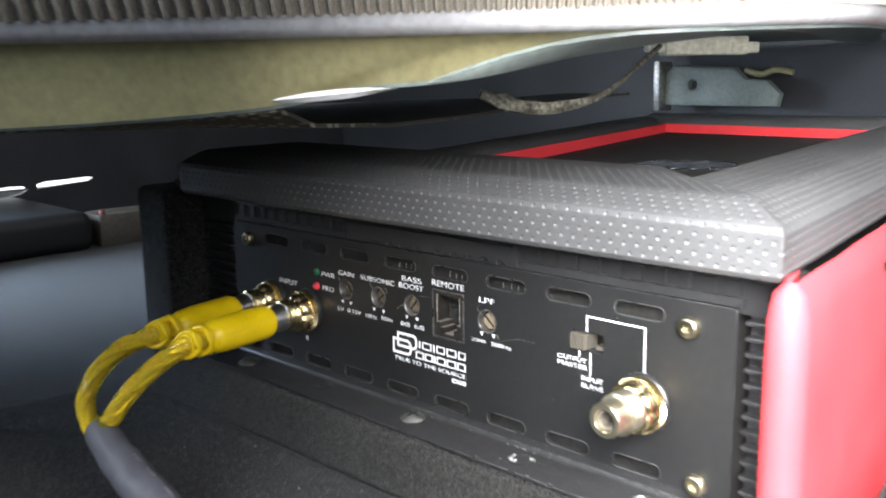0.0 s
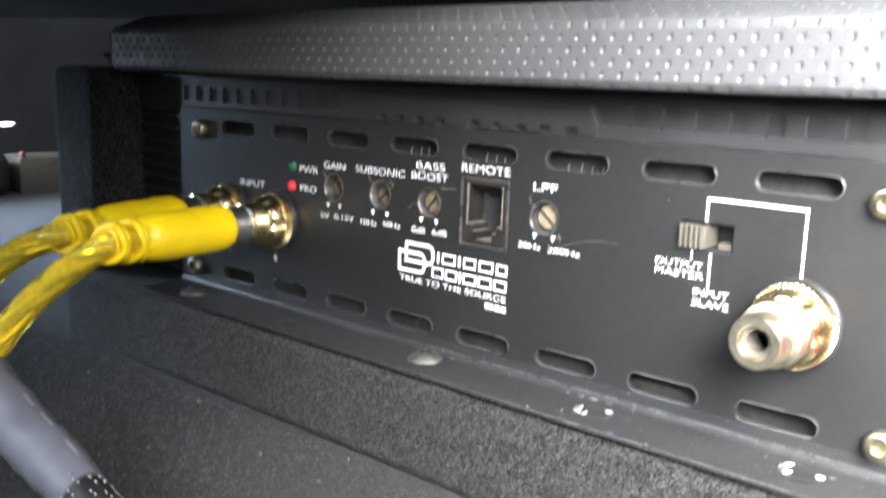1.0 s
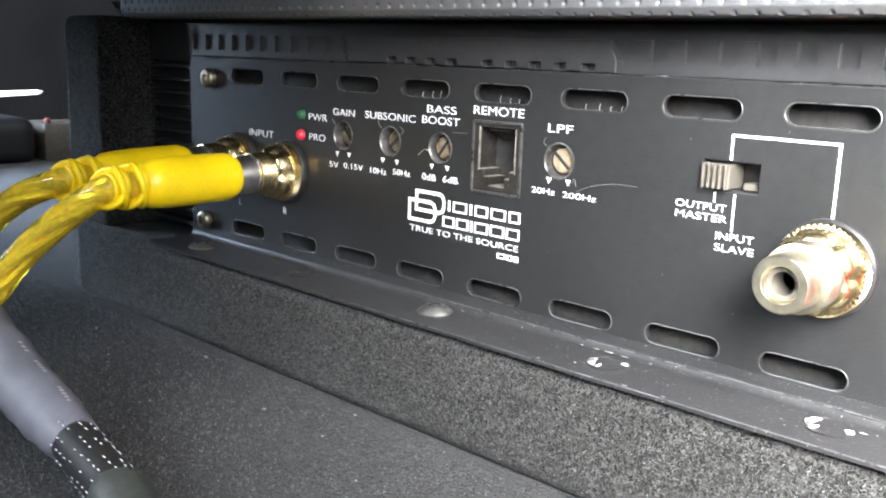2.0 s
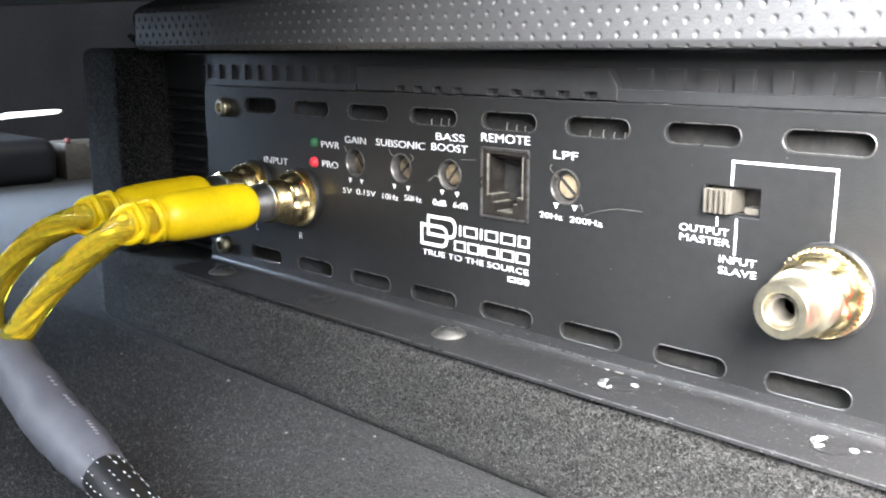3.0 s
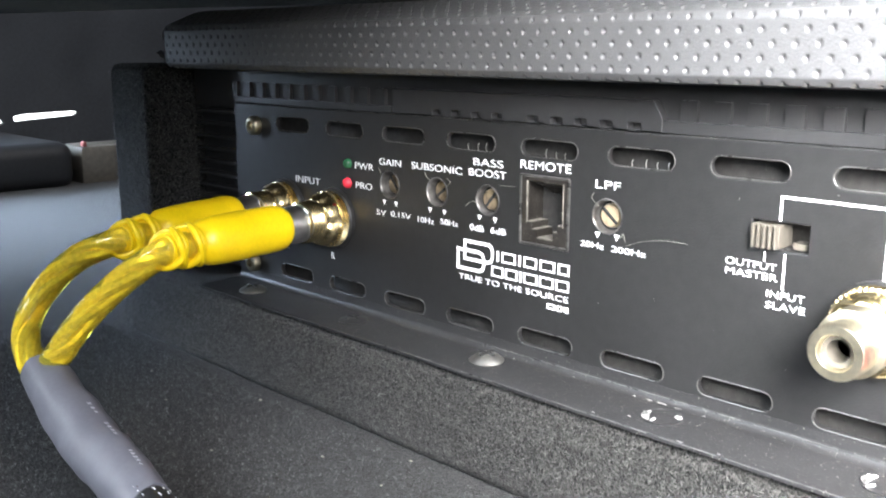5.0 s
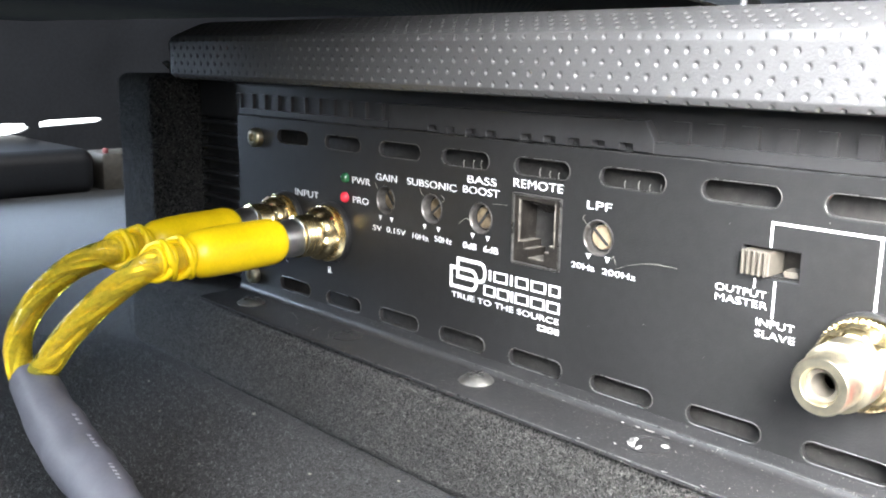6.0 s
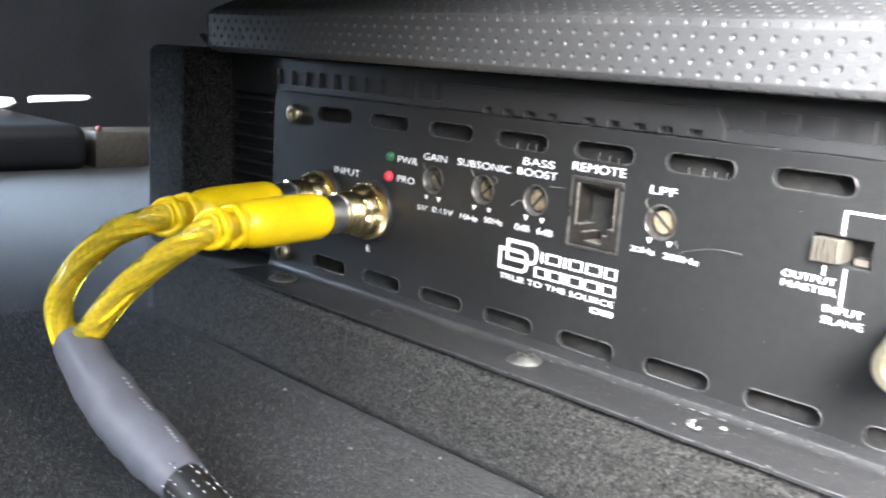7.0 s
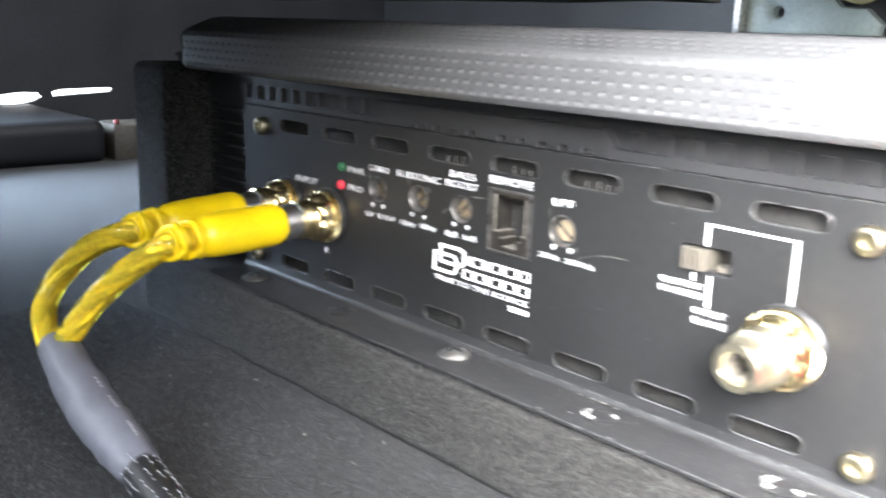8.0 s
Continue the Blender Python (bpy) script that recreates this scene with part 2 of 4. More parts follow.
def plate(outline, holes, y0, y1, bevel=0.0, bm=None):
    """A plate in the xz plane from y0 (front) to y1, with holes cut right through it."""
    own = bmesh.new()
    for loop in (outline, *holes):
        vs = [own.verts.new((x, y0, z)) for x, z in loop]
        for a, b in zip(vs, vs[1:] + vs[:1]):
            own.edges.new((a, b))
    bmesh.ops.triangle_fill(own, use_beauty=True, use_dissolve=False, edges=own.edges[:])
    rim = [e for e in own.edges if e.is_boundary]
    front = own.faces[:]
    made = bmesh.ops.extrude_face_region(own, geom=front, use_keep_orig=True)
    bmesh.ops.translate(own, vec=(0, y1 - y0, 0), verts=[v for v in made["geom"] if isinstance(v, bmesh.types.BMVert)])
    if bevel:
        rim = [e for e in own.edges if all(abs(v.co.y - y0) < 1e-6 for v in e.verts) and len(e.link_faces) == 2
               and any(abs(f.calc_center_median().y - y0) > 1e-5 for f in e.link_faces)]
        bmesh.ops.bevel(own, geom=rim, offset=bevel, segments=2, affect="EDGES", profile=0.5)
    return merge(bm, own)


def stadium(x0, x1, z0, z1, n=8):
    r, zc = (z1 - z0) / 2, (z0 + z1) / 2
    right = [(x1 - r + r * math.cos(a), zc + r * math.sin(a)) for a in np.linspace(-math.pi / 2, math.pi / 2, n)]
    left = [(x0 + r + r * math.cos(a), zc + r * math.sin(a)) for a in np.linspace(math.pi / 2, 3 * math.pi / 2, n)]
    return right + left


def ring_loop(x, z, r, n=24):
    return [(x + r * math.cos(a), z + r * math.sin(a)) for a in np.linspace(0, 2 * math.pi, n, endpoint=False)]


def rounded_rect(x0, x1, z0, z1, r, n=5):
    out = []
    for cx, cz, a0 in ((x1 - r, z1 - r, 0), (x0 + r, z1 - r, 90), (x0 + r, z0 + r, 180), (x1 - r, z0 + r, 270)):
        out += [(cx + r * math.cos(radians(a0 + a)), cz + r * math.sin(radians(a0 + a))) for a in np.linspace(0, 90, n)]
    return out


def lathe(profile, at, axis=(0, -1, 0), n=32, bm=None, sides=0):
    """Turns (distance along the axis, radius) pairs round an axis through a point. sides: a prism of that many flats."""
    own = bmesh.new()
    n = sides or n
    turn = Vector((0, 0, 1)).rotation_difference(Vector(axis)).to_matrix()
    rows = []
    for d, r in profile:
        rows.append([own.verts.new(Vector(at) + turn @ Vector((r * math.cos(2 * math.pi * k / n), r * math.sin(2 * math.pi * k / n), d))) for k in range(n)])
    for a, b in zip(rows, rows[1:]):
        for k in range(n):
            own.faces.new((a[k], a[(k + 1) % n], b[(k + 1) % n], b[k]))
    for row in (rows[0], rows[-1]):
        try:
            own.faces.new(row)
        except ValueError:
            pass
    return merge(bm, own)


def spline(points, n=12):
    """Catmull-Rom points through the given ones."""
    p = [Vector(q) for q in points]
    p = [2 * p[0] - p[1], *p, 2 * p[-1] - p[-2]]
    out = []
    for k in range(1, len(p) - 2):
        a, b, c, d = p[k - 1 : k + 3]
        for t in np.linspace(0, 1, n, endpoint=False):
            out.append(0.5 * (2 * b + (c - a) * t + (2 * a - 5 * b + 4 * c - d) * t * t + (3 * b - a - 3 * c + d) * t ** 3))
    return [*out, p[-2]]


def tube(points, radius, n=16, bm=None, wobble=0.0, squash=1.0):
    """A swept tube; radius is one number or a function of the share of the way."""
    own = bmesh.new()
    rows, last = [], None
    for k, c in enumerate(points):
        t = (points[min(k + 1, len(points) - 1)] - points[max(k - 1, 0)]).normalized()
        side = t.cross(Vector((0, 0, 1)) if last is None else last).normalized() if last is None else (last - t * last.dot(t)).normalized()
        last = side
        up = t.cross(side)
        r = radius(k / (len(points) - 1)) if callable(radius) else radius
        row = []
        for j in range(n):
            a = 2 * math.pi * j / n
            w = 1 + wobble * noise.noise(Vector((math.cos(a) * 1.5, math.sin(a) * 1.5, k * 0.23)))
            row.append(own.verts.new(c + (side * math.cos(a) + up * math.sin(a) * squash) * r * w))
        rows.append(row)
    for a, b in zip(rows, rows[1:]):
        for j in range(n):
            own.faces.new((a[j], a[(j + 1) % n], b[(j + 1) % n], b[j]))
    own.faces.new(rows[0])
    own.faces.new(rows[-1])
    return merge(bm, own)


def sheet(rows, thick=0.0, bm=None):
    """A surface through rows of points, with thickness along its normal."""
    own = bmesh.new()
    grid = [[own.verts.new(p) for p in row] for row in rows]
    for a, b in zip(grid, grid[1:]):
        for k in range(len(a) - 1):
            own.faces.new((a[k], a[k + 1], b[k + 1], b[k]))
    if thick:
        bmesh.ops.recalc_face_normals(own, faces=own.faces)
        bmesh.ops.solidify(own, geom=own.faces[:], thickness=thick)
    return merge(bm, own)


def lettering(text, x0, x1, zc, height, parent, y=-0.006, mat=None):
    """Raised print on the panel: cap height and width given, reading along +x."""
    cu = bpy.data.curves.new("print", "FONT")
    cu.body, cu.size, cu.extrude, cu.offset = text, 1.0, 0.0, -0.007
    tmp = new("print", cu)
    me = bpy.data.meshes.new_from_object(tmp.evaluated_get(bpy.context.evaluated_depsgraph_get()))
    bpy.data.objects.remove(tmp)
    bpy.data.curves.remove(cu)
    own = bmesh.new()
    own.from_mesh(me)
    bpy.data.meshes.remove(me)
    xs, ys = [v.co.x for v in own.verts], [v.co.y for v in own.verts]
    sx, sz = (x1 - x0) / (max(xs) - min(xs)), height / (max(ys) - min(ys))
    for v in own.verts:
        v.co = ((v.co.x - min(xs)) * sx + x0, y, (v.co.y - min(ys)) * sz + zc - height / 2)
    made = bmesh.ops.extrude_face_region(own, geom=own.faces[:], use_keep_orig=True)
    bmesh.ops.translate(own, vec=(0, 0.005, 0), verts=[v for v in made["geom"] if isinstance(v, bmesh.types.BMVert)])
    return part("printed_word", own, mat or WHITE_INK, parent)


# ---------------------------------------------------------------- setting
FLOOR_Z = -6.15
bm = bmesh.new()
bmesh.ops.create_grid(bm, x_segments=160, y_segments=140, size=1)
bm.transform(Matrix.Translation((-62, 20, FLOOR_Z)) @ Matrix.Diagonal((88, 100, 1, 1)))
for v in bm.verts:
    v.co.z += 0.05 * noise.noise(v.co * 0.25)
tagged(part("floor", bm, FLOOR_CARPET, smooth=True), "dark grey felt carpet on the car floor", "floor", kind="structure")
# unseen ground, kept pale so that it bounces light up under the seat
tagged(part("ground", box(-4000, 4000, -4000, 4000, -40, -38), material("pale_bounce_ground", (0.58, 0.57, 0.55), 0.9)),
       "unseen pale ground that bounces light up under the seat", "ground", kind="structure")
# unseen roof panel, added to keep skylight off the left
tagged(part("ceiling", box(-150, 12, -62, 60, 95, 98), HEADLINER), "unseen grey roof panel that shuts out light from above", "ceiling", kind="structure")
# unseen panel, added to block and bounce light arriving from the front
tagged(part("front_light_block", box(-150, 0, -65, -62, -8, 28), HEADLINER), "unseen grey panel ahead of the seat that blocks and bounces light", "wall", kind="structure")
tagged(part("wall_back", box(-150, 60, 46, 49, -8, 98), DARK_TRIM), "dark trim wall behind the seat", "wall", kind="structure")

# far side: lining with two low gaps to daylight, a black rail cover before it
bm = plate([(-70, -6.5), (120, -6.5), (120, 40), (-70, 40)],
           [[(9.1, -3.55), (10.4, -3.5), (11.6, -3.3), (12.3, -2.98), (12.0, -2.66), (10.6, -2.6), (9.1, -2.75)],
            [(13.0, -2.98), (14.2, -2.9), (16.5, -2.78), (17.6, -2.72), (18.0, -2.5), (17.4, -2.36), (15.0, -2.42), (13.6, -2.45), (12.95, -2.6)]], 0, 0.5)
bm.transform(Matrix(((0, -1, 0, -60), (1, 0, 0, 0), (0, 0, 1, 0), (0, 0, 0, 1))))
tagged(part("wall_far", bm, DARK_TRIM), "dark plastic lining on the far side, with two low gaps", "wall", kind="structure")
sky_card = material("daylight", (0.9, 0.95, 1.0), 1.0)
glow = sky_card.node_tree.nodes["Principled BSDF"]
glow.inputs["Emission Color"].default_value, glow.inputs["Emission Strength"].default_value = (0.93, 0.97, 1.0, 1), 3.0
tagged(part("backdrop", box(-90, -89, -60, 110, -20, 60), sky_card), "bright daylight outside the far door", "daylight", kind="structure")

cover = thing("rail_cover", (-52, 0, FLOOR_Z), "black plastic seat rail cover lying on the carpet", "rail cover")
part("shell", box(-60, -46.2, -28, 11.4, FLOOR_Z - 0.2, -3.35, 0.9, seg=5), COVER_BLACK, cover, smooth=True)
part("end_post", box(-49.5, -46.6, 11.9, 17.8, FLOOR_Z - 0.2, -3.75, 0.25), GREY_PLASTIC, cover, "grey-brown upright end cap", smooth=True)
part("reflector", box(-47.0, -46.5, 12.0, 12.35, -3.78, -3.42, 0.15), DULL_RED, cover, "small round red reflector", smooth=True)

# ---------------------------------------------------------------- subwoofer enclosure
enclosure = thing("subwoofer_enclosure", (-2, 10, FLOOR_Z), "carpeted subwoofer box with padded black rim and red sides", "speaker box")
LEAN_X = -0.15          # how far the right side slants per unit of depth
CORNER = Vector((10.62, -1.0, 0))

bm = box(-14.8, 9.9, -1.25, 3.0, FLOOR_Z - 0.06, -3.86, 0.42, seg=5)
part("base_board", bm, CARPET, enclosure, "carpet-wrapped base board under the amplifier", smooth=True)
bm = box(-15.1, -12.85, -1.15, 30, -3.9, 2.05, 0.28, seg=4)
part("side_board", bm, CARPET, enclosure, "carpet-wrapped end board", smooth=True)
part("lid_board", box(-12.0, 9.0, -0.45, 3.6, 1.97, 2.6), CARPET, enclosure)
part("back_board", box(-14.6, 4, 28.2, 30, -6.0, 2.6), CARPET, enclosure)


def dimple(u, s):
    """Depth of the pressed dots at a place on the leatherette (staggered rows)."""
    row = math.floor(s / 0.205 + 0.5)
    du = (u / 0.345 + 0.5 * (row % 2)) % 1.0 - 0.5
    d2 = (du * 0.345 * 1.25) ** 2 + (s - row * 0.205) ** 2
    q = min(1.0, max(0.0, (math.sqrt(d2) - 0.014) / 0.046))
    return 0.058 * (1 - q * q * (3 - 2 * q))


def padded_rim(start, along, inward, length, profile, mitre, step=0.027):
    """Sweeps the rim's profile (inset, height) along one side, with pressed dots; the ends are cut to the mitres."""
    own = bmesh.new()
    pts = [Vector((a, b)) for a, b in profile]
    fine, run = [], 0.0
    for a, b in zip(pts, pts[1:]):
        n = max(1, int((b - a).length / (step if run < 2.2 else 2.2 * step)))
        nrm = Vector((-(b - a).y, (b - a).x)).normalized()
        for k in range(n):
            fine.append((a.lerp(b, k / n), nrm, run + (b - a).length * k / n))
        run += (b - a).length
    rows = []
    nu = int(length / step)
    for k in range(nu + 1):
        u = length * k / nu
        row = []
        for p, nrm, s in fine:
            uu = min(max(u, mitre[0] * max(p.x, 0)), length - mitre[1] * max(p.x, 0))
            end = min(uu - mitre[0] * max(p.x, 0), length - mitre[1] * max(p.x, 0) - uu)
            round_off = 0.45 * max(0.0, 1 - end / 0.9) ** 2 if mitre[1] == 0 and uu > length / 2 else 0.0
            d = dimple(uu, s) if 0.12 < s < 5.6 else 0.0
            q = p - nrm * (d + round_off)
            wave = 0.03 * noise.noise(Vector((uu * 0.35, s * 0.8, 3.1)))
            row.append(own.verts.new(start + along * uu + inward * (q.x + wave) + Vector((0, 0, q.y))))
        rows.append(row)
    for a, b in zip(rows, rows[1:]):
        for j in range(len(a) - 1):
            own.faces.new((a[j], b[j], b[j + 1], a[j + 1]))
    return own


RIM = [(0.45, 2.05), (0.25, 1.95), (0.08, 1.98), (0.0, 2.10), (0.0, 2.95), (0.06, 3.08), (0.16, 3.15), (0.82, 3.42), (0.98, 3.47), (1.2, 3.5),
       (5.1, 3.52), (5.3, 3.46), (5.4, 3.3), (5.4, 2.6)]
side_dir = Vector((LEAN_X, 1, 0)).normalized()
side_in = Vector((-side_dir.y, side_dir.x, 0))
front = part("front_rim", padded_rim(CORNER, Vector((-1, 0, 0)), Vector((0, 1, 0)), 23.2, RIM, (1.161, 0.0)), VINYL, enclosure,
             "padded black leatherette rim pressed with rows of dots", smooth=True, sharp=False)
SIDE_RIM = [(0.45, 2.05), (0.25, 1.95), (0.08, 1.98), (0.0, 2.10), (0.0, 2.95), (0.06, 3.08), (0.16, 3.15), (0.82, 3.42), (0.98, 3.47), (1.2, 3.5), (3.3, 3.52), (3.45, 3.4), (3.45, 2.6)]
part("side_rim", padded_rim(CORNER, side_dir, side_in, 31, SIDE_RIM, (1.161, 0.0), 0.036), VINYL, enclosure,
     "padded black leatherette rim pressed with rows of dots", smooth=True, sharp=False)
# left and back rim, lower and plainer
bm = tube(spline([(-4.9, 4.6, 3.0), (-6.9, 12, 3.0), (-9.3, 21, 3.0), (-11.0, 28.2, 3.0)], 10), 1.0, 18, squash=0.45)
part("inner_rim", bm, VINYL, enclosure, "black leatherette padding beside the grille well", smooth=True)
bm = tube(spline([(-11, 29, 2.95), (-4, 29.6, 2.95), (5, 30, 2.95)], 8), 1.3, 18, squash=0.5)
part("back_rim", bm, VINYL, enclosure, smooth=True)

# red padded side
rows = []
for z, out in ((-6.1, -0.1), (-5.9, 0.05), (-3.5, 0.12), (0.0, 0.12), (1.2, 0.10), (1.75, 0.0), (1.98, -0.22)):
    c = CORNER + side_dir * 0.42 - side_in * 0.08
    r = 0.34 + out
    row = [CORNER + side_dir * 1.8 + side_in * 0.25 + Vector((0, 0, z))]
    for a in np.linspace(-60, 90, 12):
        row.append(c - side_dir * (r * math.cos(radians(a))) - side_in * (r * math.sin(radians(a))) + Vector((0, 0, z)))
    for u in (1.5, 3, 5, 9, 14, 20, 30):
        w = 0.05 * noise.noise(Vector((u * 0.5, z * 0.4, 0)))
        row.append(c + side_dir * u + side_in * (-r + w) + Vector((0, 0, z)))
    rows.append(row)
part("red_side", sheet(rows, 0.12), RED, enclosure, "red leatherette side padding", smooth=True)

# red lined well with the grille and a silver badge
well = [(-3.6, 4.4), (7.0, 4.4), (2.5, 27.3), (-9.2, 27.3)]
bm = bmesh.new()
for (ax, ay), (bx, by) in ((well[2], well[3]), (well[3], well[0])):
    a, b = Vector((ax, ay, 0)), Vector((bx, by, 0))
    rows = []
    for z, w in ((3.12, 0.0), (3.02, 0.0), (2.88, 0.0), (2.66, 0.0)):
        nrm = (b - a).normalized().cross(Vector((0, 0, 1)))
        rows.append([a.lerp(b, k / 20) + nrm * w + Vector((0, 0, z)) for k in range(21)])
    sheet(rows, 0.1, bm=bm)
part("red_lining", bm, RED, enclosure, "red leatherette lining round the grille well", smooth=True)
part("grille", box(-9.5, 7, 4.0, 28, 2.4, 2.65), GRILLE, enclosure, "black grille cloth in the well")
bm = lathe([(0, 2.5), (0.16, 2.5), (0.26, 2.3)], (2.5, 9.6, 2.65), (0, 0, 1), 40)
badge = part("badge", bm, BLACK_PLASTIC, enclosure, "round black badge on the grille", smooth=True)
for k in range(6):
    x = 1.1 + 0.56 * k
    h = 1.5 - 0.30 * abs(k - 2.5)
    stroke = box(-0.15, 0.15, -h, h, 2.90, 3.02, 0.05)
    stroke.transform(Matrix.Translation((x, 9.6, 0)) @ Matrix.Rotation(radians(-14), 4, "Z"))
    part("emblem_bar", stroke, SILVER, badge, "raised silver emblem bar")

# ---------------------------------------------------------------- amplifier
amp = thing("amplifier", (-0.5, 5, -3.86), "black car amplifier with white printed control panel on carpeted board", "amplifier")
SLOT0, PITCH = -8.28, 2.055
holes = []
for k in range(8):
    x = SLOT0 + PITCH * k
    holes.append(stadium(x, x + 1.38, 0.43, 0.78))
    holes.append(stadium(x, x + 1.38, -3.42, -3.07))
KNOBS = [(-3.93, -0.55, 0.30, 50), (-2.40, -0.55, 0.30, -40), (-0.93, -0.56, 0.30, -50), (2.03, -0.52, 0.31, 40)]
for x, z, r, _ in KNOBS:
    holes.append(ring_loop(x, z, r))
holes.append([(0.0, -1.27), (1.13, -1.27), (1.13, 0.04), (0.0, 0.04)])
holes.append([(4.86, -0.65), (5.80, -0.65), (5.80, -0.20), (4.86, -0.20)])
panel = part("front_panel", plate(rounded_rect(-10.2, 9.25, -3.62, 1.06, 0.12), holes, 0.0, 0.12, 0.028), PANEL, amp,
             "black powder-coated steel panel with ventilation slots")
# rolled lips round the slots, coloured paler for the light they catch
RUBBED_GLINT = material("rubbed_edge_glint", (0.055, 0.054, 0.052), 0.30, 0.35, grain=(900.0, 0.4), stain=(300.0, 0.6), rough_var=0.15)
for loop in holes[:16]:
    ring = [Vector((x, 0.004, z)) for x, z in loop]
    part("slot_lip", tube(ring + ring[:1], 0.0125, 6), RUBBED_GLINT, panel, "rolled lip of a ventilation slot, its highlight put into the colour", smooth=True)
# bent flange at the foot
rows = []
for a in np.linspace(0, 90, 7):
    rows.append((-0.16 + 0.16 * math.cos(radians(a)), -3.62 - 0.16 * math.sin(radians(a))))
rows = [(-0.004, -3.47), (-0.004, -3.60)] + rows + [(-1.25, -3.79), (-1.33, -3.82), (-1.33, -3.87)]
bm = bmesh.new()
grid = []
for x in np.linspace(-10.2, 9.25, 90):
    grid.append([(x, y + (0.02 * noise.noise(Vector((x * 0.7, 0, 0))) if y < -1 else 0), z + 0.012 * noise.noise(Vector((x, y * 3, 1)))) for y, z in rows])
sheet(grid, 0.07, bm=bm)
flange = part("foot_flange", bm, FLANGE, amp, "dusty black flange bent from the panel", smooth=True)
def glint_line(x0, x1, y, z, r, parent, seed):
    """A paler line for an edge's rub and its glint, thicker and thinner by turns."""
    pts = [Vector((x, y + 0.010 * noise.noise(Vector((x * 1.3, seed, 0))), z)) for x in np.linspace(x0, x1, int((x1 - x0) * 8))]
    own = tube(pts, lambda v: r * (0.35 + 0.9 * abs(noise.noise(Vector((v * (x1 - x0) * 1.7, seed, 2.0))))), 6)
    return part("glint_edge", own, RUBBED_GLINT, parent, "rubbed edge with its bright glint put into the colour", smooth=True)
# bright lines laid along the edges where they glint
glint_line(-3.5, 9.2, -1.335, -3.80, 0.016, flange, 1.0)
glint_line(-1.5, 9.2, -0.045, -3.66, 0.016, flange, 2.0)
glint_line(-6.5, 9.2, -0.004, 1.058, 0.014, panel, 3.0)
part("body", box(-10.0, 9.0, 0.5, 24, -3.8, 1.0), INNER_CASE, amp, "dark inner case behind the slots")
# heatsink lid: base plate, raised middle and comb teeth
part("lid_plate", box(-12.4, 10.1, 0.45, 24, 1.0, 1.25), HEATSINK, amp)
part("lid_back", box(-12.6, 10.3, 0.26, 1.0, 0.9, 1.9), HEATSINK, amp)
bm = plate([(-3.9, 1.08), (3.05, 1.08), (3.05, 1.32), (2.85, 1.63), (-3.9, 1.63)],
           [rounded_rect(x, x + 0.28, 1.10, 1.22, 0.03, 3) for x in (-2.62, -2.05, -1.48, -0.91, 0.02, 0.6, 1.17, 1.74, 2.34)], 0.06, 0.40, 0.02)
part("lid_cover", bm, HEATSINK, amp, "raised heatsink cover with a row of notches")
bm = box(3.0, 9.3, 0.08, 0.40, 1.08, 1.28)
for k in range(12):
    box(3.34 + 0.62 * k - 0.02, 3.34 + 0.62 * k + 0.30, 0.17, 0.40, 1.26, 1.64, 0.006, bm=bm)
part("fin_comb", bm, HEATSINK, amp, "comb of short heatsink fins")
bm = box(-10.2, -3.95, 0.08, 0.40, 1.08, 1.22)
for k in range(11):
    box(-4.55 - 0.6 * k, -4.27 - 0.6 * k, 0.17, 0.40, 1.2, 1.6, 0.006, bm=bm)
part("fin_comb", bm, HEATSINK, amp, "comb of short heatsink fins")
fin_right = box(9.36, 10.6, 0.42, 0.48, -3.7, 0.95)
for k in range(13):
    z = 0.75 - 0.355 * k
    me_fin = box(9.38, 10.55, 0.12, 0.45, z - 0.05, z + 0.05, 0.02)
    part("side_fin", me_fin, HEATSINK, amp)
    part("side_fin", box(-12.4, -10.35, 0.12, 0.45, z - 0.05, z + 0.05, 0.02), HEATSINK, amp)
part("fin_web", fin_right, HEATSINK, amp)
part("fin_web", box(-12.5, -10.3, 0.42, 0.48, -3.7, 0.95), HEATSINK, amp)

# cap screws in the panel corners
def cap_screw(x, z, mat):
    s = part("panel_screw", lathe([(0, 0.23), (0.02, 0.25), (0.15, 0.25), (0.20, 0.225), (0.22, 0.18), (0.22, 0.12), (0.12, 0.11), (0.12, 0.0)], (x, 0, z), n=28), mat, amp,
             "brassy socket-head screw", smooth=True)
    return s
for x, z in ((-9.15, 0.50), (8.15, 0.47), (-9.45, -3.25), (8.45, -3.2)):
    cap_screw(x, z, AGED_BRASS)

# level controls: a pressed bright ring, a dark sleeve for the shaded gap, and a slotted shaft inside
DARK_BRASS = material("dark_brass_shaft", (0.13, 0.10, 0.065), 0.5, 0.4, grain=(700.0, 0.4), stain=(500.0, 0.5), bump=0.3)
RING_STEEL = material("dull_steel_ring", (0.13, 0.125, 0.12), 0.38, 0.7, grain=(900.0, 0.3), stain=(350.0, 0.5))
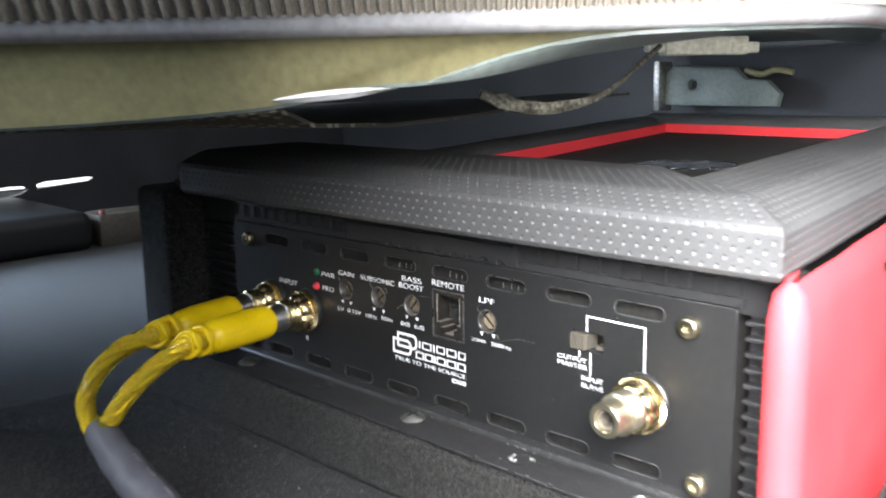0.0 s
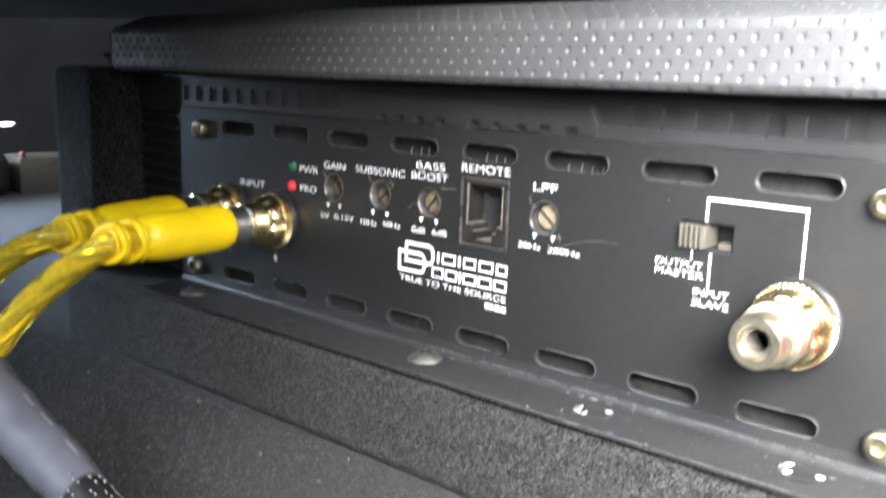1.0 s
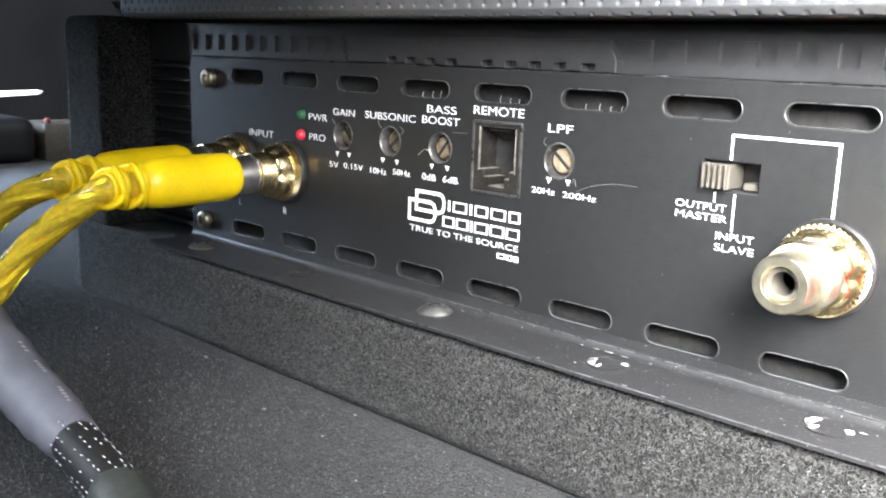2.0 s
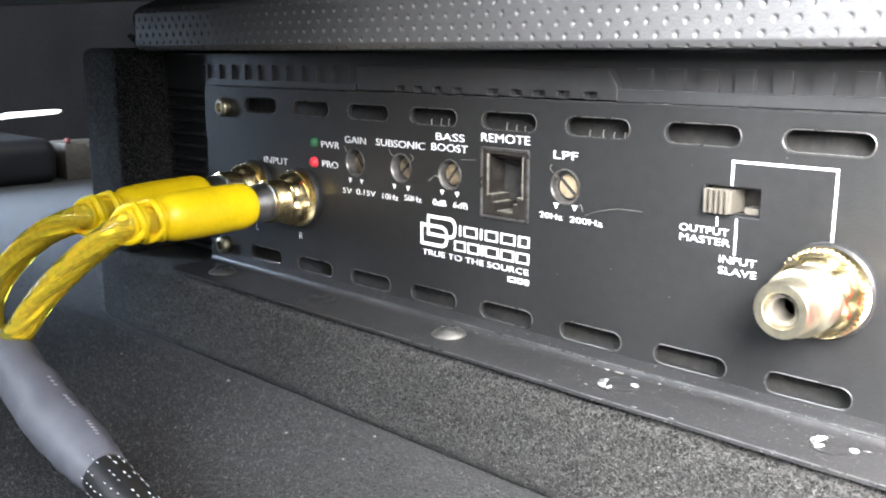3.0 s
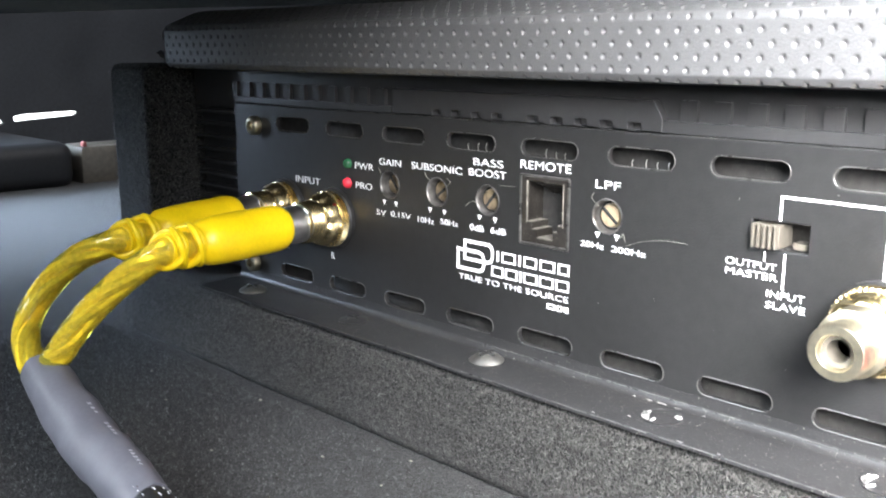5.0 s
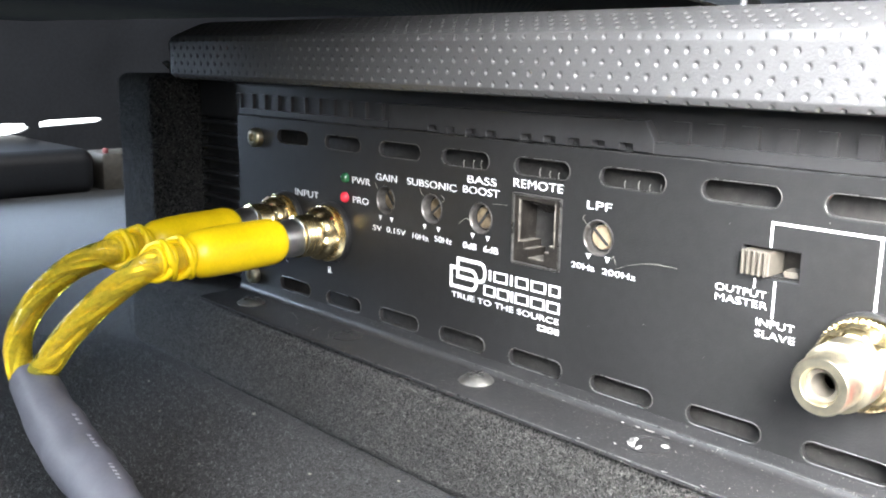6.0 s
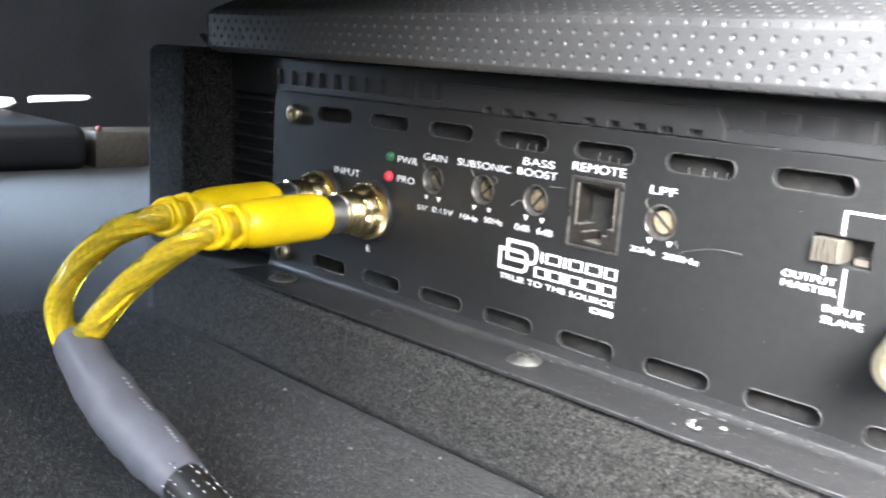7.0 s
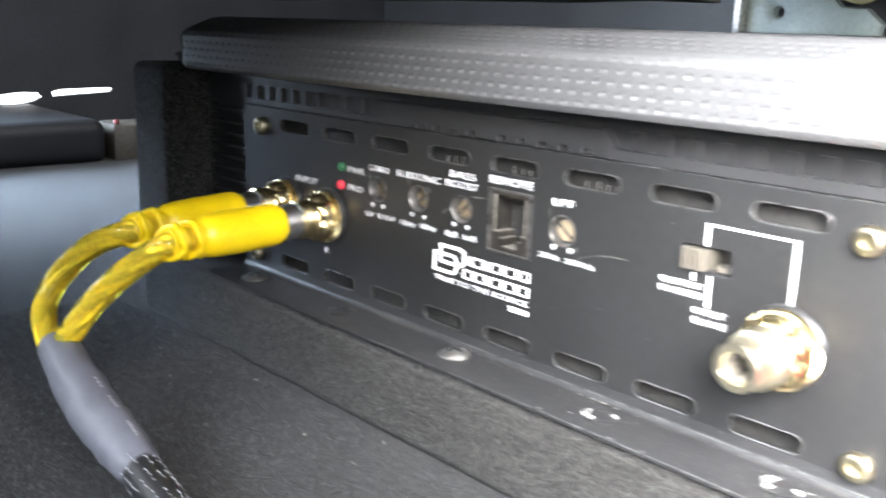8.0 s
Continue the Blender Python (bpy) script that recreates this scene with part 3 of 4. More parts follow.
for x, z, r, angle in KNOBS:
    deep = 0.16 if x < -2 else 0.10
    shaft = lathe([(-0.5, 0.225), (-deep - 0.03, 0.225), (-deep, 0.205), (-deep, 0.0)], (x, 0, z), n=28)
    # the three left shafts are darker than the right one
    s = part("control_shaft", shaft, BRASS_DULL if x > 0 else DARK_BRASS, amp, "slotted brass control shaft" if x > 0 else "slotted dark brass control shaft", smooth=True)
    # dark strip on the face stands for the slot's shade
    slot = box(-0.205, 0.205, deep - 0.02, deep - 0.001, -0.028, 0.028)
    slot.transform(Matrix.Translation((x, 0, z)) @ Matrix.Rotation(radians(angle), 4, "Y"))
    part("screw_slot", slot, HOLLOW, s)
    part("collar", lathe([(-0.30, r - 0.02), (-0.02, r - 0.015), (0.012, r - 0.005), (0.022, r + 0.008), (0.018, r + 0.022), (-0.002, r + 0.026), (-0.30, r + 0.02)], (x, 0, z), n=28), RING_STEEL, s, "dull steel ring", smooth=True)
    part("sleeve", lathe([(-0.45, 0.275), (-deep - 0.05, 0.27), (-deep - 0.05, 0.235), (-0.45, 0.235)], (x, 0, z), n=24), HOLLOW, s, smooth=True)

# remote socket: deep bore with a stepped keyway at its foot, ledges coloured paler as if lit, six contacts at the roof
bm = bmesh.new()
plate([(0.0, -1.27), (1.13, -1.27), (1.13, 0.04), (0.0, 0.04)],
      [[(0.13, -0.86), (0.27, -0.86), (0.27, -1.0), (0.38, -1.0), (0.38, -1.17), (0.78, -1.17), (0.78, -1.0), (0.89, -1.0), (0.89, -0.86), (1.03, -0.86), (1.03, -0.04), (0.13, -0.04)]],
      -0.02, 0.95, 0.012, bm=bm)
box(0.05, 1.08, 0.95, 1.05, -1.2, 0.0, bm=bm)
jack = part("remote_socket", bm, DUSTY_PLASTIC, amp, "dusty dark plastic modular socket")
part("socket_frame", plate(rounded_rect(-0.05, 1.18, -1.32, 0.09, 0.04, 3), [[(0.0, -1.27), (1.13, -1.27), (1.13, 0.04), (0.0, 0.04)]], -0.05, -0.002, 0.014), RUBBED_GLINT, jack, "paler edge of the socket, its shine put into the colour")
# paler dusty colour carries the light on the ledges and edges
LIT_LEDGE = material("dusty_lit_ledge", (0.10, 0.093, 0.08), 0.5, grain=(1500.0, 0.5), stain=(300.0, 0.4), bump=0.3)
for a0, a1, z in ((0.13, 0.27, -0.86), (0.27, 0.38, -1.0), (0.38, 0.78, -1.17), (0.78, 0.89, -1.0), (0.89, 1.03, -0.86)):
    part("ledge", box(a0, a1, -0.015, 0.42, z - 0.004, z + 0.018, 0.006), LIT_LEDGE, jack, "dusty ledge in the keyway, coloured paler as if lit")
part("key_tongue", box(0.80, 1.03, 0.16, 0.85, -0.74, -0.62, 0.03), DUSTY_PLASTIC, jack)
for x0 in (0.115, 1.012):
    part("side_bead", box(x0, x0 + 0.028, -0.036, 0.02, -0.88, -0.03, 0.01), LIT_LEDGE, jack, "paler edge of the bore, its glint put into the colour")
for k in range(6):
    pin = tube([Vector((0.34 + 0.09 * k, 0.05, -0.08)), Vector((0.34 + 0.09 * k, 0.25, -0.14)), Vector((0.34 + 0.09 * k, 0.8, -0.5))], 0.016, 6)
    part("contact_pin", pin, GRIMY_STEEL, jack)

# slide switch
sw = part("switch_frame", plate([(4.82, -0.70), (5.84, -0.70), (5.84, -0.16), (4.82, -0.16)], [[(4.90, -0.64), (5.78, -0.64), (5.78, -0.22), (4.90, -0.22)]], 0.13, 0.45), HOLLOW, amp)
part("switch_well", box(4.86, 5.82, 0.42, 0.5, -0.68, -0.18), DUSTY_PLASTIC, sw)
bm = box(4.90, 5.36, -0.08, 0.42, -0.63, -0.24, 0.02)
for k in range(5):
    box(4.91 + 0.095 * k, 4.955 + 0.095 * k, -0.15, -0.07, -0.63, -0.24, 0.012, bm=bm)
part("slider", bm, GREY_PLASTIC, sw, "ribbed grey slider")
part("switch_tongue", box(5.52, 5.76, 0.1, 0.4, -0.62, -0.52), GREY_PLASTIC, sw)

# indicator lamps
for x, z, m, lab in ((-5.40, -0.185, GREEN_LED, "green power lamp"), (-5.42, -0.655, RED_LED, "red protection lamp")):
    part("indicator_lamp", lathe([(0, 0.13), (0.05, 0.125), (0.10, 0.10), (0.13, 0.05), (0.135, 0.0)], (x, 0, z), n=20), m, amp, lab, smooth=True)


def phono_socket(x, z, parent, length, label):
    """Panel phono socket: black washer, notched nut, threaded body, smooth barrel with a bore."""
    w = part("phono_socket", lathe([(0, 0.74), (0.10, 0.74), (0.14, 0.70), (0.14, 0.4)], (x, 0, z), n=36), BLACK_PLASTIC, parent, label, smooth=True)
    nut = lathe([(0.12, 0.64), (0.14, 0.67), (0.17, 0.67), (0.20, 0.67), (0.23, 0.67), (0.26, 0.67), (0.29, 0.67), (0.31, 0.64), (0.31, 0.45)], (x, 0, z), n=96)
    for v in nut.verts:
        if 0.13 < -v.co.y < 0.30:
            a = math.atan2(v.co.z - z, v.co.x - x)
            k = 1 + 0.032 * (1 if (round(a / (2 * math.pi / 96)) + round(-v.co.y / 0.03)) % 2 else -1)
            v.co.x, v.co.z = x + (v.co.x - x) * k, z + (v.co.z - z) * k
    part("knurled_ring", nut, GOLD, w)
    cap = lathe([(0.31, 0.62), (0.36, 0.645), (0.52, 0.63), (0.62, 0.58), (0.68, 0.50), (0.68, 0.3)], (x, 0, z), n=48)
    for v in cap.verts:
        a = math.atan2(v.co.z - z, v.co.x - x)
        k = 1 - 0.15 * max(0.0, math.cos(6 * a)) ** 2 * (1 if -v.co.y > 0.33 else 0)
        v.co.x, v.co.z = x + (v.co.x - x) * k, z + (v.co.z - z) * k
    part("scalloped_nut", cap, GOLD, w, smooth=True)
    prof = [(0.6, 0.5)]
    for k in range(4):
        prof += [(0.70 + 0.10 * k, 0.50), (0.75 + 0.10 * k, 0.46)]
    prof += [(1.10, 0.50), (1.13, 0.42), (1.16, 0.415), (length - 0.04, 0.415), (length, 0.385), (length, 0.27), (length - 0.03, 0.25), (length - 0.5, 0.24)]
    part("barrel", lathe(prof, (x, 0, z), n=40), GOLD if length < 1.5 else PALE_GOLD, w, smooth=True)
    part("insulator", lathe([(length - 0.5, 0.25), (length - 0.12, 0.24), (length - 0.12, 0.17), (length - 0.5, 0.16)], (x, 0, z), n=30), GREY_PLASTIC, w, smooth=True)
    part("bore", lathe([(length - 0.55, 0.24), (length - 0.5, 0.24), (length - 0.5, 0)], (x, 0, z), n=24), HOLLOW, w)
    return w


phono_socket(6.98, -1.60, amp, 1.62, "gold-plated output phono socket")
phono_socket(-5.92, -1.56, amp, 1.2, "gold-plated input phono socket")
phono_socket(-7.88, -1.53, amp, 1.2, "gold-plated input phono socket")

# print
for word, x0, x1, z, h in (
    ("GAIN", -4.28, -3.55, -0.04, 0.15), ("SUBSONIC", -3.20, -1.66, -0.03, 0.15), ("BASS", -1.33, -0.52, 0.21, 0.15), ("BOOST", -1.46, -0.43, -0.01, 0.15),
    ("REMOTE", -0.06, 1.18, 0.27, 0.165), ("LPF", 1.75, 2.30, 0.06, 0.145), ("PWR", -5.15, -4.49, -0.21, 0.15), ("PRO", -5.13, -4.55, -0.67, 0.15),
    ("INPUT", -7.50, -6.50, -0.75, 0.16), ("5V", -4.39, -4.08, -1.23, 0.12), ("0.15V", -3.90, -3.25, -1.21, 0.12), ("10Hz", -3.01, -2.50, -1.22, 0.12),
    ("50Hz", -2.30, -1.77, -1.18, 0.12), ("0dB", -1.42, -1.03, -1.18, 0.13), ("6dB", -0.83, -0.42, -1.17, 0.13), ("20Hz", 1.44, 1.98, -1.10, 0.105),
    ("200Hz", 2.15, 2.88, -1.11, 0.105), ("R", -6.12, -6.00, -2.54, 0.16), ("L", -7.98, -7.88, -2.56, 0.16), ("OUTPUT", 4.43, 5.32, -0.945, 0.115),
    ("MASTER", 4.44, 5.35, -1.115, 0.115), ("INPUT", 5.185, 5.82, -1.385, 0.115), ("SLAVE", 5.18, 5.84, -1.57, 0.115), ("TRUE TO THE SOURCE", -1.74, 1.20, -2.29, 0.115),
):
    lettering(word, x0, x1, z, h, panel)


def ink_bar(x0, x1, z0, z1, name="printed_line"):
    return part(name, box(x0, x1, -0.007, -0.001, z0, z1), WHITE_INK, panel)


ink_bar(5.305, 7.00, 0.195, 0.235)
ink_bar(5.305, 5.345, -0.17, 0.195)
ink_bar(6.96, 7.00, -0.86, 0.195)
ink_bar(5.09, 5.12, -0.86, -0.70)
ink_bar(5.425, 5.46, -1.29, -0.70)
for x, z in ((-4.12, -0.97), (-3.72, -0.97), (-2.62, -0.97), (-2.18, -0.97), (-1.15, -0.95), (-0.72, -0.95), (1.83, -0.89), (2.255, -0.89)):
    part("printed_arrow", plate([(x - 0.06, z + 0.05), (x, z - 0.06), (x + 0.06, z + 0.05)], [], -0.007, -0.001), WHITE_INK, panel)
# maker's mark as plain outlines and bars
def outline_d(x0, x1, z0, z1, w, y):
    r = (z1 - z0) * 0.33
    outer = [(x0, z0), (x1 - r, z0), (x1 - r * 0.3, z0 + r * 0.3), (x1, z0 + r), (x1, z1 - r), (x1 - r * 0.3, z1 - r * 0.3), (x1 - r, z1), (x0, z1)]
    inner = [(x0 + w, z0 + w), (x1 - r - w * 0.2, z0 + w), (x1 - r * 0.35 - w * 0.7, z0 + r * 0.35 + w * 0.7), (x1 - w, z0 + r + w * 0.2),
             (x1 - w, z1 - r - w * 0.2), (x1 - r * 0.35 - w * 0.7, z1 - r * 0.35 - w * 0.7), (x1 - r - w * 0.2, z1 - w), (x0 + w, z1 - w)]
    return part("emblem_outline", plate(outer, [inner], y, -0.001), WHITE_INK, panel)
outline_d(-1.60, -0.74, -1.92, -1.46, 0.075, -0.008)
outline_d(-1.80, -0.98, -2.14, -1.66, 0.075, -0.007)
def hollow_block(x0, x1, z0, z1, w=0.034):
    if x1 - x0 < 0.12:
        return ink_bar(x0, x1, z0, z1, "emblem_block")
    return part("emblem_block", plate([(x0, z0), (x1, z0), (x1, z1), (x0, z1)], [[(x0 + w * 1.3, z0 + w), (x1 - w * 1.3, z0 + w), (x1 - w * 1.3, z1 - w), (x0 + w * 1.3, z1 - w)]], -0.007, -0.001),
                WHITE_INK, panel)
for row_z, x0, widths in ((-1.70, -0.66, (0.06, 0.38, 0.06, 0.34, 0.38, 0.28)), (-2.03, -0.80, (0.33, 0.33, 0.06, 0.36, 0.36, 0.33))):
    gap = (1.21 - x0 - sum(widths)) / (len(widths) - 1)
    x = x0
    for w in widths:
        hollow_block(x, x + w, row_z - 0.11, row_z + 0.11)
        x += w + gap
x = 0.68
for w in (0.21, 0.14, 0.11):
    hollow_block(x, x + w, -2.55, -2.44, 0.026)
    x += w + 0.035

# screws and dust marks on the flange
SCREWS = []
def pan_screw(x, y, mat, height, label):
    s = thing("wood_screw", (x, y, -3.79), label, "screw", group="screws in the amplifier foot")
    SCREWS.append(s.name)
    part("head", lathe([(0, 0.36), (0.03, 0.37), (0.06 * height, 0.34), (0.14 * height, 0.22), (0.17 * height, 0.0)], (x, y, -3.79), (0, 0, 1), 28), mat, s, smooth=True)
    if height < 0.4:
        return
    # dark cross laid on the head in place of a shaded recess
    bm2 = box(x - 0.2, x + 0.2, y - 0.03, y + 0.03, -3.79 + 0.10 * height, -3.79 + 0.185 * height)
    box(x - 0.03, x + 0.03, y - 0.2, y + 0.2, -3.79 + 0.10 * height, -3.79 + 0.185 * height, bm=bm2)
    part("cross_slot", bm2, HOLLOW, s)
pan_screw(-0.45, -0.52, STEEL, 1.0, "worn steel cross-head screw in the black flange")
pan_screw(-8.6, -0.70, STEEL, 0.9, "dull steel cross-head screw in the black flange")
pan_screw(-4.6, -0.60, FLANGE, 0.5, "dusty black screw sunk in the flange")
for x, y, a0 in ((3.75, -0.60, 150), (7.5, -0.55, 120)):
    pan_screw(x, y, FLANGE, 0.22, "black screw sunk in the flange with a scratched bright edge")
    own = bmesh.new()
    for q, (b0, b1, rr) in enumerate(((15, 95, 0.29), (105, 118, 0.24), (226, 252, 0.27))):
        arc = [Vector((x + rr * math.cos(radians(a0 + b)), y + rr * math.sin(radians(a0 + b)), -3.765)) for b in np.linspace(b0, b1, 12)]
        tube(arc, lambda v: 0.022 + 0.075 * math.sin(math.pi * min(1, max(0, v))) * (0.5 + abs(noise.noise(Vector((v * 6, q, 0))))), 8, bm=own, squash=0.4)
    part("bare_edge", own, BRIGHT_ZINC, bpy.data.objects[SCREWS[-1]], "bare scratched metal edge")

# chipped paint and lint on the panel and its flange
def chip(x, y, z, sx, sy, sz):
    own = bmesh.new()
    bmesh.ops.create_icosphere(own, subdivisions=1, radius=1)
    for v in own.verts:
        k = random.uniform(0.3, 0.9)
        v.co = Vector((x + v.co.x * sx * k, y + v.co.y * sy * k, z + v.co.z * sz * k))
    part("paint_chip", own, CHIP, panel, "bare metal showing through chipped paint")
for x, y, sx in ((3.2, -0.16, 0.10), (3.45, -0.15, 0.16), (3.8, -0.17, 0.12), (4.3, -0.15, 0.07), (2.9, -0.17, 0.05), (5.1, -0.2, 0.05), (3.3, -0.95, 0.05), (2.75, -1.25, 0.06),
                 (4.5, -1.28, 0.10), (5.2, -1.27, 0.08), (7.9, -0.4, 0.12), (0.0, -0.17, 0.09), (-0.3, -0.75, 0.05), (1.5, -0.15, 0.05)):
    chip(x, y, -3.785 + (0.05 if y > -0.18 else 0), sx, 0.02 + 0.1 * sx, 0.018)
for x, sx in ((4.05, 0.14), (6.3, 0.06), (1.0, 0.07), (-1.4, 0.05)):
    chip(x, 0.0, 1.06, sx, 0.018, 0.018)
for x, z in ((4.3, -2.2), (3.1, -1.9), (4.6, 0.1), (1.9, -2.2), (6.2, 0.33), (5.6, -2.6)):
    chip(x, 0.0, z, 0.010, 0.004, 0.016)
def hair(points, r=0.006):
    part("lint_thread", tube(spline(points, 8), r * 0.6, 6), HAIR, panel, "fine lint thread stuck to the panel")
hair([(2.45, -0.012, -1.02), (2.75, -0.014, -0.90), (3.2, -0.012, -0.80), (3.7, -0.012, -0.79)])
hair([(1.72, -0.012, -0.12), (1.68, -0.02, -0.20), (1.78, -0.02, -0.30), (1.86, -0.012, -0.36)], 0.008)
hair([(2.44, -0.012, -0.93), (2.40, -0.02, -0.80), (2.34, -0.012, -0.88)], 0.008)
hair([(-1.55, -0.012, -0.75), (-1.35, -0.02, -0.62), (-1.2, -0.012, -0.66)], 0.012)
hair([(-2.78, -0.012, -0.15), (-2.70, -0.02, -0.26), (-2.62, -0.012, -0.30)], 0.012)
hair([(-2.1, -0.012, -0.22), (-1.98, -0.03, -0.30), (-2.12, -0.012, -0.40)], 0.012)
hair([(-0.6, -0.012, -0.22), (-0.2, -0.015, -0.20)], 0.010)
hair([(-4.3, -0.012, -0.20), (-4.2, -0.02, -0.32)], 0.012)
own = bmesh.new()
for _ in range(900):
    x, y = random.uniform(-9.8, 9.0), -0.1 - 1.15 * random.random() ** 1.3
    r = random.choice((0.003, 0.004, 0.004, 0.005, 0.005, 0.009))
    m4 = Matrix.Translation((x, y, -3.74 + 0.02 * abs(y + 0.1) - 0.045 * min(1, abs(y)))) @ Matrix.Diagonal((r, r, r * 0.7, 1))
    bmesh.ops.create_icosphere(own, subdivisions=1, radius=1, matrix=m4)
tagged(part("dust", own, LINT, panel, "pale dust grains on the flange"), kind="stuff")
# loose parts glimpsed inside the slots
for k in (3, 4, 5):
    for q in range(4):
        x = SLOT0 + PITCH * k + 0.25 + 0.25 * q + random.uniform(-0.06, 0.06)
        part("circuit_lead", tube([Vector((x, 0.45, 0.38)), Vector((x, 0.43, 0.46)), Vector((x + 0.01, 0.45, 0.48 + 0.08 * random.random()))], 0.010, 6), STEEL, amp)

# ---------------------------------------------------------------- phono lead
lead = thing("phono_lead", (-4, -6, FLOOR_Z), "yellow twin phono cable with grey heat-shrink joint lying on the carpet", "cable")
def plug(x, z, end):
    """Moulded plug: chrome shell with a cone, long smooth boot, and a crossed strain relief at its tail."""
    o = Vector((x, -0.95, z))
    ax = (Vector(end) - o).normalized()
    boot = part("plug_boot", lathe([(0.84, 0.30), (0.84, 0.44), (0.86, 0.49), (0.91, 0.51), (1.0, 0.53), (1.15, 0.535), (2.2, 0.54), (2.7, 0.53), (3.05, 0.50), (3.2, 0.42), (3.28, 0.33), (3.95, 0.31), (4.1, 0.31), (4.12, 0.27)], o, ax, 36), YELLOW, lead,
                "glossy yellow rubber plug boot", smooth=True)
    part("shell", lathe([(0.0, 0.42), (0.04, 0.45), (0.22, 0.45), (0.25, 0.40), (0.30, 0.40), (0.33, 0.45), (0.42, 0.45), (0.80, 0.34), (0.9, 0.33)], o, ax, 36), NICKEL, boot, "shiny chrome plug shell", smooth=True)
    side = ax.cross(Vector((0, 0, 1))).normalized()
    up = side.cross(ax)
    for k in range(4):
        c = o + ax * (3.38 + 0.22 * k)
        tilt = 0.17 * (1 if k % 2 else -1)
        ra = 0.41 - 0.018 * k
        loop = [c + side * ra * math.cos(a) + up * ra * math.sin(a) + ax * tilt * math.cos(a + 0.6) for a in np.linspace(0, 2 * math.pi, 33)]
        part("strain_ring", tube(loop, 0.080, 8), YELLOW, boot, smooth=True)
    return o + ax * 4.0
e1 = plug(-5.92, -1.56, (-5.2, -5.0, -1.5))
e2 = plug(-7.88, -1.53, (-7.05, -5.0, -1.56))
fork = Vector((-7.2, -6.9, -4.1))
way1 = spline([e1 + Vector((-0.05, 0.6, 0.0)), e1 + Vector((-0.03, -0.1, -0.04)), (-6.05, -5.62, -2.25), (-6.6, -6.2, -3.02), (-6.8, -6.65, -3.68), fork + Vector((0.35, 0.0, 0.02)), fork + Vector((1.0, -0.12, -0.38))], 9)
way2 = spline([e2 + Vector((-0.05, 0.6, 0.0)), e2 + Vector((-0.05, -0.1, -0.02)), (-8.05, -5.6, -2.05), (-8.62, -6.2, -2.85), (-8.5, -6.65, -3.55), fork + Vector((-0.5, 0.0, 0.08)), fork + Vector((0.6, -0.1, -0.42))], 9)
for way in (way1, way2):
    core = part("jacket", tube(way, 0.30, 18), CLEAR_YELLOW, lead, "clear yellow cable jacket", smooth=True)
    for ph in range(3):
        strand = []
        for k, c in enumerate(way):
            t = (way[min(k + 1, len(way) - 1)] - way[max(k - 1, 0)]).normalized()
            s1 = t.cross(Vector((0.3, 0.2, 1))).normalized()
            s2 = t.cross(s1)
            a = k * 0.30 + ph * 2 * math.pi / 3
            strand.append(c + (s1 * math.cos(a) + s2 * math.sin(a)) * 0.12)
        part("strand", tube(strand, 0.105, 8), COPPER_STRAND, core, smooth=True)
joint = spline([fork + Vector((0.0, 0.0, 0.0)), (-5.1, -7.0, -4.82), (-3.5, -7.1, -5.08), (-2.15, -7.2, -5.2)], 14)
def joint_r(s):
    return 0.41 + 0.15 * math.sin(math.pi * min(1.0, s * 0.9 + 0.1))
shrink = part("heat_shrink", tube(joint, joint_r, 26, wobble=0.10), SHRINK, lead, "grey heat-shrink tube with faint white print", smooth=True)
tail = spline([(-2.6, -7.16, -5.16), (-1.5, -7.3, -5.27), (-0.4, -7.45, -5.38), (0.8, -7.9, -5.55), (3, -10, -5.6), (6, -15, -5.6)], 12)
sleeve = part("braided_sleeve", tube(tail, 0.40, 22), SLEEVE, lead, "black braided sleeve flecked with white threads", smooth=True)
bm = bmesh.new()
run, marks = 0.0, []
for a0, b0 in zip(tail, tail[1:]):
    marks.append((run, a0, b0))
    run += (b0 - a0).length
for row in range(13):
    turn = 2 * math.pi * row / 13
    d = 0.02 + 0.11 * (row % 2)
    while d < min(run, 7.5):
        at, a0, b0 = [m for m in marks if m[0] <= d][-1]
        t = (b0 - a0).normalized()
        c = a0 + t * (d - at)
        side = t.cross(Vector((0, 0, 1))).normalized()
        a = turn + 0.30 * d + random.uniform(-0.05, 0.05)
        nrm = side * math.cos(a) + side.cross(t) * math.sin(a)
        tan = (t + nrm.cross(t) * 0.22).normalized()
        h = random.uniform(0.025, 0.05)
        if random.random() < 0.8:
            tube([c + nrm * 0.396 - tan * h, c + nrm * 0.406, c + nrm * 0.396 + tan * h], 0.010, 5, bm=bm)
        d += random.uniform(0.16, 0.24)
part("end_sleeve", tube(tail[23:], lambda v: 0.40 + 0.10 * min(1.0, v * 14), 22, wobble=0.05), material("dark_rubber", (0.030, 0.033, 0.030), 0.45, grain=(900.0, 0.2), bump=0.15), lead, "dark rubber tube over the sleeve", smooth=True)
fl = part("thread_fleck", bm, SLEEVE_FLECK, sleeve)
tagged(fl, kind="stuff")
